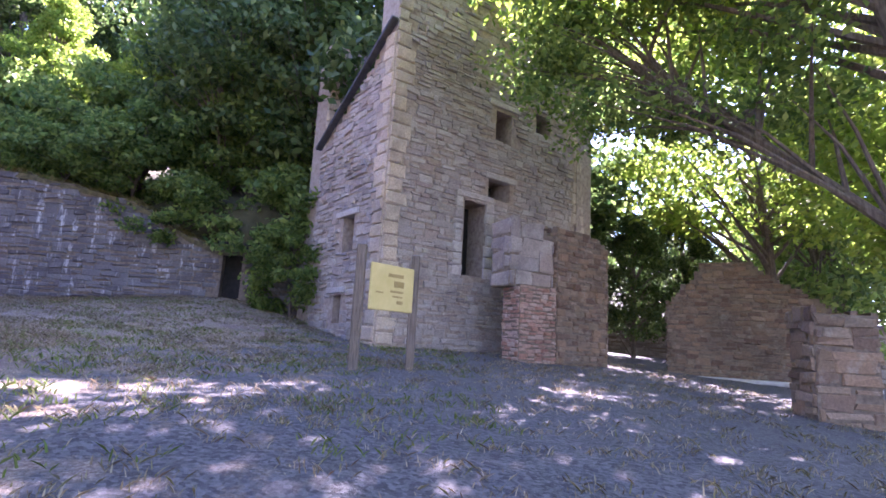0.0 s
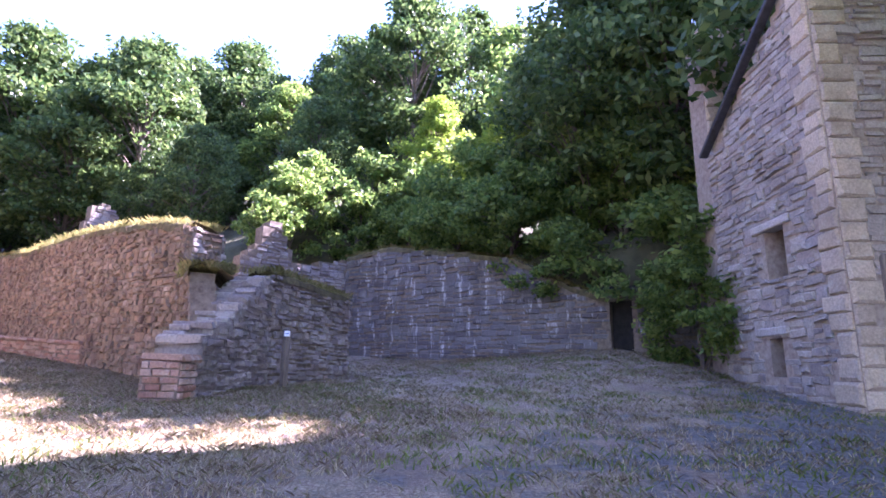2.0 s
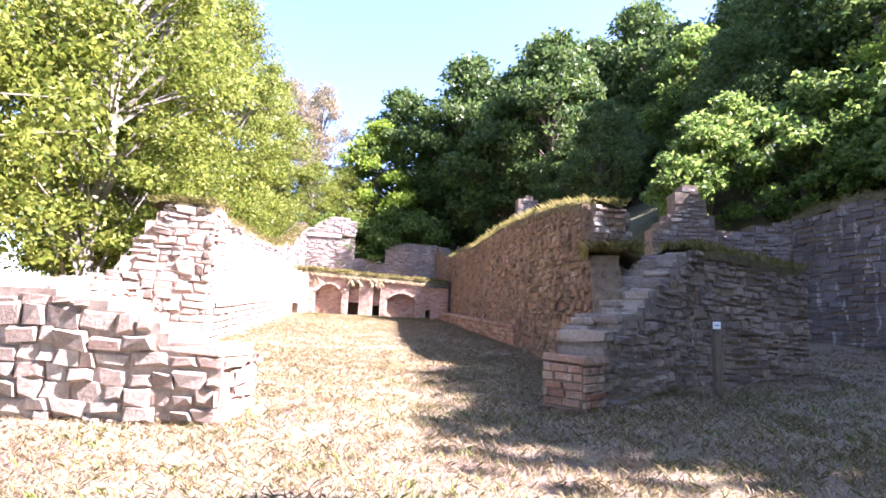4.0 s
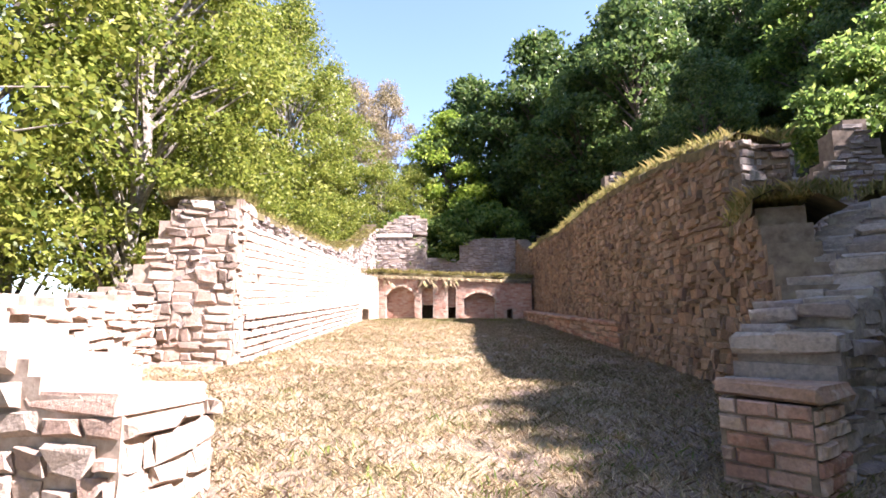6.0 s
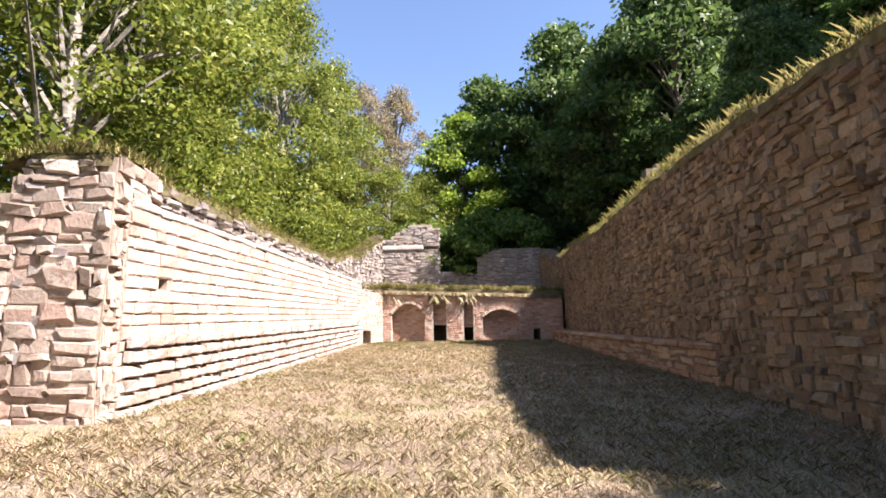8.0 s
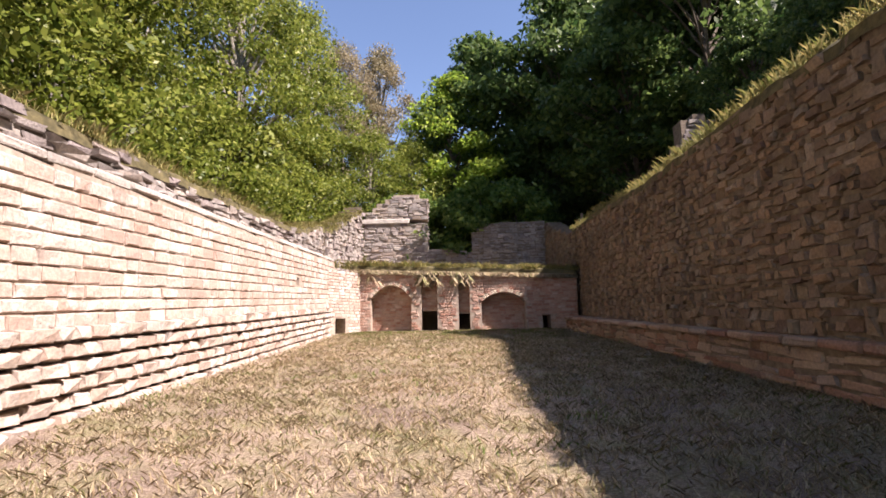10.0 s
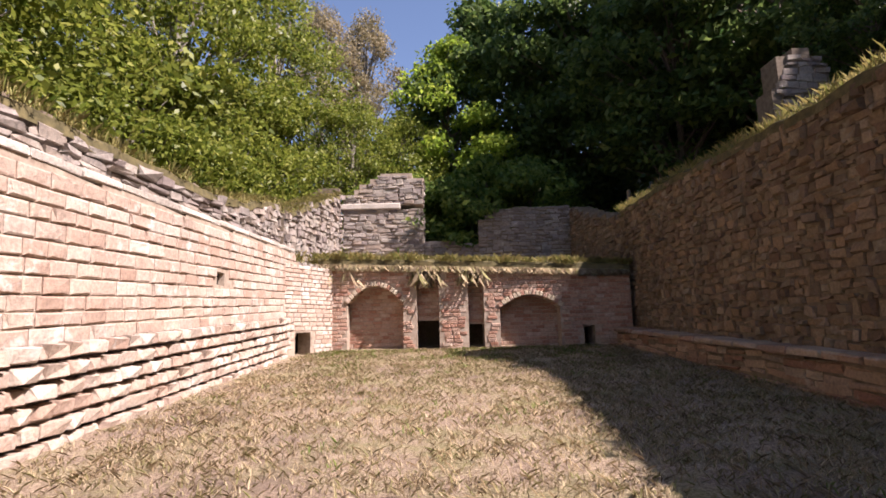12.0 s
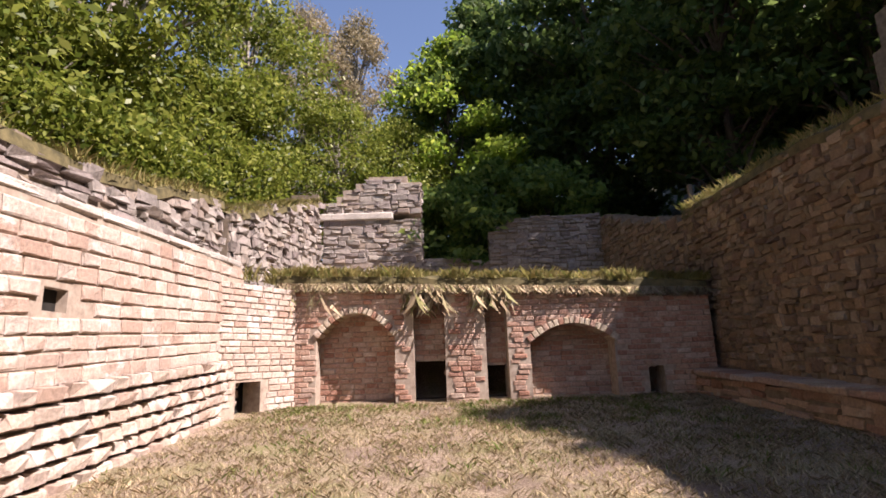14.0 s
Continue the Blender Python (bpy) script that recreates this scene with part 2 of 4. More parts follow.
def ground_material():
    m, nt, b = nodes_of("gravel and dry turf", 0.95)
    fine = noise_tex(nt, 40, 5, 0.75)
    mid = noise_tex(nt, 1.7, 6, 0.7)
    big = noise_tex(nt, 0.28, 4, 0.6)
    vor = nt.nodes.new("ShaderNodeTexVoronoi")
    vor.inputs["Scale"].default_value = 34
    geo = nt.nodes.new("ShaderNodeNewGeometry")
    nt.links.new(geo.outputs["Position"], vor.inputs["Vector"])
    gravel = mix(nt, 0.6, ramp(nt, vor.outputs["Color"], [(0.2, (0.07, 0.068, 0.07)), (0.8, (0.19, 0.18, 0.18))]), ramp(nt, fine, [(0.3, (0.6, 0.6, 0.6)), (0.7, (1.2, 1.2, 1.2))]), "MULTIPLY")
    dry = ramp(nt, fine, [(0.30, (0.085, 0.055, 0.036)), (0.5, (0.29, 0.212, 0.148)), (0.68, (0.55, 0.45, 0.33))])
    green = ramp(nt, fine, [(0.3, (0.10, 0.12, 0.03)), (0.7, (0.26, 0.24, 0.09))])
    turf = mix(nt, ramp(nt, mid, [(0.45, (0, 0, 0)), (0.7, (0.8, 0.8, 0.8))]), dry, green)
    earth = ramp(nt, fine, [(0.3, (0.11, 0.075, 0.06)), (0.7, (0.27, 0.19, 0.15))])
    turf = mix(nt, ramp(nt, noise_tex(nt, 0.8, 6, 0.7), [(0.48, (0, 0, 0)), (0.64, (0.8, 0.8, 0.8))]), turf, earth)
    # the gravel track runs along the foot of the hill, south of the court
    sep = nt.nodes.new("ShaderNodeSeparateXYZ")
    nt.links.new(geo.outputs["Position"], sep.inputs[0])
    south = math_node(nt, "MULTIPLY", math_node(nt, "ADD", sep.outputs[1], 1.2), -0.28)
    south = math_node(nt, "ADD", south, math_node(nt, "MULTIPLY", math_node(nt, "SUBTRACT", mid, 0.5), 2.6))
    south = math_node(nt, "ADD", south, math_node(nt, "MULTIPLY", math_node(nt, "SUBTRACT", big, 0.5), 1.5))
    mask = ramp(nt, south, [(0.25, (0, 0, 0)), (0.6, (0.9, 0.9, 0.9))])
    nt.links.new(mix(nt, mask, turf, gravel), b.inputs["Base Color"])
    add_bump(nt, b, fine, 0.9, 0.03)
    return m


M_GROUND = ground_material()
M_HILL = plain_material("leaf mould", (0.03, 0.03, 0.012), (0.10, 0.09, 0.04), 2.5, bump=0.9)


# ---- mesh tools ----
def raw(name, verts, faces, mat, parent=None):
    me = bpy.data.meshes.new(name)
    me.from_pydata([tuple(v) for v in verts], [], [tuple(f) for f in faces])
    me.materials.append(mat)
    ob = new(name, me)
    if parent:
        ob.parent = parent
    return ob


def quick(name, verts, sizes, mat, parent=None):
    """Many loose polygons of one size from a flat numpy array of corners."""
    n = len(verts)
    me = bpy.data.meshes.new(name)
    me.vertices.add(n)
    me.vertices.foreach_set("co", np.asarray(verts, np.float32).ravel())
    me.loops.add(n)
    me.loops.foreach_set("vertex_index", np.arange(n, dtype=np.int32))
    me.polygons.add(n // sizes)
    me.polygons.foreach_set("loop_start", np.arange(0, n, sizes, dtype=np.int32))
    me.update(calc_edges=True)
    me.materials.append(mat)
    ob = new(name, me)
    if parent:
        ob.parent = parent
    return ob


def part(name, bm, mat, parent, label=""):
    me = bpy.data.meshes.new(name)
    bm.to_mesh(me)
    bm.free()
    me.materials.append(mat)
    ob = new(name, me)
    ob.parent = parent
    return tagged(ob, label)


def block(sx, sy, sz, bevel=0.0, at=(0, 0, 0), jit=0.0, rng=None):
    bm = bmesh.new()
    bmesh.ops.create_cube(bm, size=1, matrix=Matrix.Translation(at) @ Matrix.Diagonal((sx, sy, sz, 1)))
    if bevel:
        bmesh.ops.bevel(bm, geom=bm.edges[:], offset=bevel, segments=1, affect="EDGES", clamp_overlap=True)
    if jit:
        for v in bm.verts:
            v.co += Vector((rng.uniform(-jit, jit), rng.uniform(-jit, jit), rng.uniform(-jit, jit)))
    return bm


def smooth(v, a, b):
    u = min(max((v - a) / (b - a), 0.0), 1.0)
    return u * u * (3 - 2 * u)


def hill_edge(y):
    """x at which the bank behind the retaining walls begins."""
    if y < -2:
        return 13.4 + 0.9 * (-2 - y)
    if y < 11:
        return 13.3 - 0.08 * y
    return 12.4 - 5.9 * smooth(y, 11, 14)


def ground_z(x, y):
    z = 0.3 + 0.055 * y + (0.05 if x > 0 else 0.1) * max(x, -12) * (1 - smooth(y, 0, 8)) if y > -25 else 0.3 - 1.375 + (0.05 if x > 0 else 0.1) * max(x, -12)
    z += 0.10 * max(0.0, min(x, 13.0) - 6.5) * smooth(y, -4, 1.5)
    if y > 26:
        z = 0.3 + 0.055 * min(y, 34)
        if -4.6 < x < 4.8:
            z += 2.05 * smooth(y, 27.2, 27.5)
        elif x <= -4.6:
            z += 1.0 * smooth(y, 24, 32)
    over = x - hill_edge(y)
    if over > 0:
        z += (2.9 if y > -2 else 0.6) * smooth(over, 0, 0.7) + min(0.42 * over, 12 + 0.02 * over)
    if y > 33:
        z += min((y - 33) * 0.28 * smooth(x, -6, 4), 14)
    if x < -9:
        z -= 0.12 * min(-9 - x, 14)
    r = math.hypot(x, y)
    return z * (1 - smooth(r, 90, 240))


# ---- the ground ----
axis_u = np.linspace(-1, 1, 261)
axis_x = 4 + 26 * axis_u + 574 * np.sign(axis_u) * np.abs(axis_u) ** 9
axis_y = 8 + 30 * axis_u + 570 * np.sign(axis_u) * np.abs(axis_u) ** 9
gverts = [(x, y, ground_z(x, y) + 0.03 * noise.noise((x * 1.3, y * 1.3, 0)) + 0.02 * noise.noise((x * 4, y * 4, 3))) for y in axis_y for x in axis_x]
N = len(axis_x)
gfaces = [(j * N + i, j * N + i + 1, (j + 1) * N + i + 1, (j + 1) * N + i) for j in range(N - 1) for i in range(N - 1)]
ground = raw("ground", gverts, gfaces, M_GROUND)
ground.data.materials.append(M_HILL)
for p in ground.data.polygons:
    p.use_smooth = True
    c = p.center
    if c.x > hill_edge(c.y) - 0.2 or c.y > 33 or c.x < -9.5:
        p.material_index = 1
tagged(ground, "sloping ground of gravel, dry turf and leaf mould", "ground", kind="structure")

# ---- masonry ----
STONE_CACHE = {}


def stone_verts(w, h, d, rng, jit=1.0, rough=False):
    """A rough block, its face at y = -d proud of y = 0, chamfered, 8 corners."""
    c = min(w, h) * 0.10
    j = lambda s: rng.uniform(-s, s) * jit
    back = [(-w / 2, 0.06, -h / 2), (w / 2, 0.06, -h / 2), (w / 2, 0.06, h / 2), (-w / 2, 0.06, h / 2)]
    sw, sh, fj = (0.10 * w, 0.13 * h, 1.5) if rough else (0.008, 0.006, 0.7)
    side = [(x + j(sw), -d * 0.45, z + j(sh)) for x, _, z in back]
    face = [(p[0] * (1 - 2 * c / w) + j(c * fj), -d + j(d * (0.45 if rough else 0.3)), p[2] * (1 - 2 * c / h) + j(c * fj)) for p in side]
    return back + side + face


STONE_FACES = [(8, 9, 10, 11)] + [f for a, b in ((0, 1), (1, 2), (2, 3), (3, 0)) for f in ((a, b, b + 4, a + 4), (a + 4, b + 4, b + 8, a + 8))]


def stone_mesh(mat, k):
    key = (mat.name, k)
    if key not in STONE_CACHE:
        me = bpy.data.meshes.new("stone")
        me.from_pydata(stone_verts(1, 1, 1, random.Random(900 + k), 1.0, k >= 10), [], STONE_FACES)
        me.materials.append(mat)
        STONE_CACHE[key] = me
    return STONE_CACHE[key]


LATE = []


def face_stones(wall, o, d, n, length, z_lo, z_hi, inside, course, run, mat, proud=0.035, slope=0.0, seed=1, near=None, limit=280, piece="stone", dress=False, step=None):
    """Courses of stones on one face. o: start on the face, d: along it, n: outward. near: keeps singles within this stretch (u0, u1)."""
    rng = random.Random(seed)
    verts, faces, singles = [], [], []
    z = z_lo
    while z < z_hi:
        h = rng.uniform(*course)
        u = -rng.uniform(0, run[1])
        while u < length:
            w = rng.uniform(*run)
            a, b = max(u, 0.0), min(u + w, length)
            uc, zc = (a + b) / 2, z + h / 2
            if b - a > 0.04 and inside(uc, zc + slope * uc) and inside(a + 0.02, zc + slope * a) and inside(b - 0.02, zc + slope * b):
                dep = proud * (rng.uniform(0.45, 1.25) if dress else rng.uniform(0.3, 1.6))
                gap = 0.006 if dress else 0.012
                off = step(zc) if step else 0.0
                pos = Vector((o[0] + d[0] * uc + n[0] * off, o[1] + d[1] * uc + n[1] * off, zc + slope * uc + (0 if dress else rng.uniform(-0.022, 0.022) + 0.055 * noise.noise((uc * 0.9, zc * 1.3, seed)))))
                hh = h * rng.uniform(0.92, 1.0) if dress else h * rng.choice((0.62, 0.85, 1.0, 1.1, 1.3)) * rng.uniform(0.92, 1.08)
                item = (pos, b - a - gap * 2, hh - gap * 2, dep, rng.uniform(-1, 1) * (0.008 if dress else 0.06))
                singles.append((abs(uc - (near[0] + near[1]) / 2) if near and near[0] <= uc <= near[1] else 1e9, item))
            u += w
        z += h
    singles.sort(key=lambda s: s[0])
    x_axis, y_axis = Vector((*d, slope * 0.999)).normalized(), Vector((-n[0], -n[1], 0))
    if x_axis.cross(y_axis).z < 0:
        x_axis = -x_axis
    z_axis = x_axis.cross(y_axis).normalized()
    rot = Matrix((x_axis, y_axis, z_axis)).transposed().to_4x4()
    for k, (rank, (pos, w, h, dep, tilt)) in enumerate(singles):
        m = Matrix.Translation(pos) @ rot @ Matrix.Rotation(tilt, 4, "Y")
        if k < limit and rank < 1e8:
            LATE.append((wall, piece, mat, rng.randrange(10) + (0 if dress else 10), m @ Matrix.Diagonal((w, dep, h, 1))))
        else:
            base = len(verts)
            verts += [m @ Vector(v) for v in stone_verts(w, h, dep, rng, 1.0, not dress)]
            faces += [tuple(i + base for i in f) for f in STONE_FACES]
    if verts:
        ob = raw("stonework", verts, faces, mat, wall)
        tagged(ob, kind="stuff")


def core(name, o, d, length, thick, z_lo, z_hi, inside, mat, cell=0.2, inset=0.0):
    """The wall's body: cells that lie inside its outline, with outer faces alone. Its face lies on the line from o along d; n is to the right of d."""
    n = Vector((d[1], -d[0], 0))
    nu, nz = max(1, round(length / cell)), max(1, round((z_hi - z_lo) / cell))
    cu, cz = length / nu, (z_hi - z_lo) / nz
    on = {(i, k) for i in range(nu) for k in range(nz) if inside((i + 0.5) * cu, z_lo + (k + 0.5) * cz)}
    verts, idx, faces = [], {}, []

    def vid(i, k, s):
        if (i, k, s) not in idx:
            idx[(i, k, s)] = len(verts)
            q = -inset if s == 0 else -thick
            verts.append((o[0] + d[0] * i * cu + n.x * q, o[1] + d[1] * i * cu + n.y * q, z_lo + k * cz))
        return idx[(i, k, s)]

    for i, k in on:
        a, b, c, e = (i, k), (i + 1, k), (i + 1, k + 1), (i, k + 1)
        faces.append([vid(*p, 0) for p in (a, b, c, e)])
        faces.append([vid(*p, 1) for p in (e, c, b, a)])
        for nb, p, q in (((i - 1, k), e, a), ((i + 1, k), b, c), ((i, k - 1), a, b), ((i, k + 1), c, e)):
            if nb not in on:
                faces.append([vid(*q, 0), vid(*p, 0), vid(*p, 1), vid(*q, 1)])
    ob = raw(name, verts, faces, mat)
    return ob


def line(a, b):
    v = Vector((b[0] - a[0], b[1] - a[1]))
    return v.length, (v.x / v.length, v.y / v.length)


def wall(name, label, a, b, thick, z_lo, z_hi, inside, mat, course=(0.10, 0.18), run=(0.18, 0.45), mortar=M_MORTAR, proud=0.035, slope=0.0, seed=1, near=None, limit=280, sides="f", cell=0.2, piece="stone", dress=False, step=None, category="wall"):
    """A masonry wall whose seen face runs from a to b, on the right hand of that way. sides: f face, b back, s start, e end."""
    length, d = line(a, b)
    n = (d[1], -d[0])
    ob = core(name, a, d, length, thick, z_lo, z_hi, inside, mortar, cell)
    tagged(ob, label, category, kind="structure")
    kw = dict(course=course, run=run, mat=mat, proud=proud, piece=piece, dress=dress)
    if "f" in sides:
        face_stones(ob, a, d, n, length, z_lo, z_hi, inside, slope=slope, seed=seed, near=near, limit=limit, step=step, **kw)
    if "b" in sides:
        o2 = (a[0] - n[0] * thick, a[1] - n[1] * thick)
        face_stones(ob, o2, d, (-n[0], -n[1]), length, z_lo, z_hi, inside, slope=slope, seed=seed + 1, **kw)
    if "s" in sides:
        face_stones(ob, a, (-n[0], -n[1]), (-d[0], -d[1]), thick, z_lo, z_hi, lambda u, z: inside(0.08, z), seed=seed + 2, near=(0, thick) if near else None, limit=60, **kw)
    if "e" in sides:
        face_stones(ob, b, (-n[0], -n[1]), d, thick, z_lo, z_hi, lambda u, z: inside(length - 0.08, z), seed=seed + 3, near=(0, thick) if near else None, limit=60, **kw)
    return ob


def tufts(name, label, spots, mat, height, spread, seed, lean=0.5, width=0.008, kind="stuff", parent=None, droop=0.0):
    """Grass: each spot (x, y, z, count) gets that many bent blades."""
    r = np.random.RandomState(seed)
    pts = np.repeat(np.array([s[:3] for s in spots], float), [int(s[3]) for s in spots], axis=0)
    n = len(pts)
    base = pts + np.c_[r.uniform(-spread, spread, (n, 2)), np.zeros(n)]
    ang = r.uniform(0, 2 * np.pi, n)
    h = height * r.uniform(0.35, 1.25, n)
    ln = h * r.uniform(0.1, lean + 0.1, n)
    side = np.c_[-np.sin(ang), np.cos(ang), np.zeros(n)] * (width * r.uniform(0.6, 1.5, n))[:, None]
    out = np.c_[np.cos(ang) * ln, np.sin(ang) * ln, h]
    out[:, 2] -= droop * h * r.uniform(0, 1, n)
    mid = base + out * np.array([0.4, 0.4, 0.62])
    tip = base + out
    quad = np.stack([base - side, base + side, mid + side * 0.8, tip, mid - side * 0.8], 1)
    ob = quick(name, quad.reshape(-1, 3), 5, mat, parent)
    return tagged(ob, label, "grass", kind=kind)


def prof(points):
    """A height that runs along u from point to point."""
    us, zs = [p[0] for p in points], [p[1] for p in points]
    return lambda u: float(np.interp(u, us, zs))


def ragged(u, amt, seed):
    return amt * noise.noise((u * 1.7, seed, 0)) + amt * 0.5 * noise.noise((u * 6.1, seed, 4))


# ---- the court: left wall of dressed stone under a rubble top ----
LW_A, LW_B = (-3.55, 9.45), (-3.85, 25.0)
hole = lambda u, z, hu, hz, w=0.16, h=0.09: abs(u - hu) < w and abs(z - hz) < h


def left_face(u, z):
    y = 9.45 + u
    if hole(u, z, 11.15, 3.03) or hole(u, z, 0.75, 2.4, 0.10, 0.07) or hole(u, z, 2.95, 2.86, 0.08, 0.06):
        return False
    return 0.6 + 0.055 * y < z < 3.20 + 0.056 * (y - 9.45)


wall_left = wall("wall_west", "sunlit dressed sandstone facing wall with undercut lower courses", LW_A, LW_B, 0.5, 0.9, 4.2, left_face, M_DRESS, course=(0.13, 0.17), run=(0.22, 0.42), mortar=M_MORTAR_PALE,
                 proud=0.03, slope=0.056, seed=11, near=(0, 14), limit=150, sides="fs", dress=True, cell=0.1)
# near-black plates set in the sockets as painted shade
for hy, hz, hw, hh in ((20.6, 3.03, 0.5, 0.3), (10.2, 2.4, 0.34, 0.24), (12.4, 2.86, 0.3, 0.22)):
    part("socket_shade", block(0.06, hw, hh, 0, (-3.55 - 0.3 * (hy - 9.45) / 15.55 - 0.13, hy, hz)), M_SHADE, wall_left)
# pale ledge along the top of the dressed facing
for k in range(24):
    rng = random.Random(640 + k)
    t = (k + 0.5) / 24
    led = part("ledge_stone", block(15.5 / 24 - 0.012, 0.46, 0.085, 0.015, jit=0.008, rng=rng), M_LINTEL, wall_left)
    led.matrix_basis = Matrix.Translation((-3.55 - 0.3 * t - 0.21, 9.45 + 15.5 * t, 3.235 + 0.056 * 15.5 * t)) @ Matrix.Rotation(radians(91.1), 4, "Z") @ Matrix.Rotation(-0.056, 4, "Y")
# undercut courses at the foot
for k in range(-2, 5):
    rng = random.Random(60 + k)
    y = 9.5
    zc = 0.16 * k
    while y < 24.6:
        w = rng.uniform(0.2, 0.36)
        t = (y - 9.45) / 15.55
        px = -3.55 - 0.3 * t - 0.03 + 0.024 * max(k, 0)
        LATE.append((wall_left, "stone", M_DRESS, rng.randrange(10), Matrix.Translation((px, y + w / 2, 1.0 + 0.055 * (y - 9.5) + zc)) @ Matrix.Rotation(radians(90), 4, "Z") @ Matrix.Diagonal((w - 0.015, 0.10 + rng.uniform(-0.02, 0.03), 0.125, 1))))
        y += w
rub_top = prof([(0, 5.2), (1.1, 5.0), (2.4, 4.65), (3.6, 4.45), (6.7, 4.25), (11.2, 3.98), (13.7, 3.85), (15.7, 3.68)])
wall_left_rubble = wall("wall_west_upper", "brown rubble masonry above the dressed facing", (-4.05, 9.3), (-4.25, 25.0), 0.65, 0.7, 5.1, lambda u, z: z < rub_top(15.7 - u) + ragged(u, 0.12, 3), M_GREY, course=(0.09, 0.16), run=(0.18, 0.5),
                        proud=0.06, slope=0.05, seed=21, near=(0, 13), limit=300, sides="fs")
end_prof = prof([(0, 3.55), (0.25, 3.72), (0.95, 3.62), (1.2, 3.36), (1.53, 2.95), (1.73, 2.6), (1.9, 2.25), (2.45, 2.05), (4.2, 1.8)])
wall_left_end = wall("wall_west_end", "stepped broken end of the rubble wall", (-7.4, 9.25), (-3.62, 9.25), 0.9, 0.4, 3.9, lambda u, z: z < end_prof(3.78 - u) + ragged(u, 0.12, 8), M_FIELD, course=(0.11, 0.22), run=(0.16, 0.44), mortar=M_MORTAR_PALE,
                     proud=0.045, seed=31, near=(0, 4), limit=280, sides="fe")

# ---- the court: shaded wall with a bench ledge ----
rw_top = prof([(0, 5.1), (3.6, 5.0), (5.4, 4.82), (8, 4.62), (13, 4.48), (16, 4.26), (17.2, 4.12), (18.6, 3.95), (20.1, 3.68)])
wall_right = wall("wall_east", "tall shaded rubble wall with a grassed top", (4.5, 26.4), (3.55, 6.35), 0.75, 0.4, 5.2, lambda u, z: z < rw_top(u) + ragged(u, 0.1, 5), M_RUBBLE, course=(0.08, 0.17), run=(0.09, 0.30),
                  proud=0.045, slope=-0.03, seed=41, near=(2, 20), limit=300, sides="fe")

bench = wall("bench_ledge", "low stone ledge along the foot of the shaded wall", (3.92, 26.6), (3.72, 11.2), 0.8, 0.4, 2.4, lambda u, z: z < 2.08 - 0.042 * u, M_RED, course=(0.10, 0.14), run=(0.25, 0.6), proud=0.03, slope=-0.042, seed=47, near=(4, 16), limit=160, sides="fe", cell=0.1)
cap_len, cap_d = line((3.86, 26.6), (3.66, 11.2))
for k in range(26):
    rng = random.Random(k)
    u = (k + 0.5) * cap_len / 26
    m = Matrix.Translation((3.86 + cap_d[0] * u + 0.33, 26.6 + cap_d[1] * u, 2.11 - 0.042 * u)) @ Matrix.Rotation(math.atan2(cap_d[1], cap_d[0]), 4, "Z") @ Matrix.Rotation(0.042, 4, "Y")
    c = part("coping_stone", block(cap_len / 26 - 0.02, 0.72, 0.09, 0.02, jit=0.012, rng=rng), M_RED, bench)
    c.matrix_basis = m

# ---- the furnace front at the head of the court ----
FY = 25.5
ARCHES = [(-2.66, -1.33, 2.86, 0.40), (1.06, 2.55, 2.66, 0.30)]


def arch_z(x, a):
    x0, x1, z0, rise = a
    t = (x - (x0 + x1) / 2) / ((x1 - x0) / 2)
    return z0 + rise * (1 - t * t)


def front(u, z):
    x = u - 3.4
    top = 3.72 + 0.05 * math.sin(x * 1.7) - 0.04 * x
    if not z < top:
        return False
    for a in ARCHES:
        if a[0] < x < a[1] and z < arch_z(x, a) + 0.11:
            return False
    if -1.0 < x < -0.43 and z < 3.55 or 0.27 < x < 0.68 and z < 3.6 or 3.1 < x < 3.36 and z < 2.2:
        return False
    return True


furnace = wall("wall_furnace_front", "red brick furnace front with arched recesses and flue gaps", (-3.4, FY), (4.3, FY), 0.42, 1.3, 3.9, front, M_BRICK, course=(0.088, 0.096), run=(0.16, 0.26), mortar=M_MORTAR_PALE, proud=0.022, seed=51, near=(0, 7.7), limit=300, cell=0.055, piece="brick", dress=True)


def recess(u, z):
    x = u - 3.4
    return not (-0.98 < x < -0.45 and z < 2.42 or 0.3 < x < 0.66 and z < 2.3 or 3.12 < x < 3.34 and z < 2.15)


back = wall("wall_furnace_back", "brick backs of the arched recesses with dark flue openings", (-3.4, FY + 0.4), (4.3, FY + 0.4), 0.3, 1.3, 3.6, recess, M_BRICK, course=(0.088, 0.096), run=(0.16, 0.26), mortar=M_MORTAR_PALE, proud=0.02, seed=52, near=(0, 4), limit=150, cell=0.055, piece="brick", dress=True)
# near-black sheets put the deep shade of the flue gaps into colour
flue = raw("flue_shade", [(-3.3, FY + 1.6, 1.2), (4.2, FY + 1.6, 1.2), (4.2, FY + 1.6, 3.4), (-3.3, FY + 1.6, 3.4), (-3.3, FY + 0.5, 3.4), (4.2, FY + 0.5, 3.4), (-3.3, FY + 0.5, 1.75), (4.2, FY + 0.5, 1.75)], [(0, 1, 2, 3), (3, 2, 5, 4), (0, 1, 7, 6)], M_SHADE)
tagged(flue, "near-black sheets standing in for shade in the flues behind the furnace front", "flue", kind="structure")
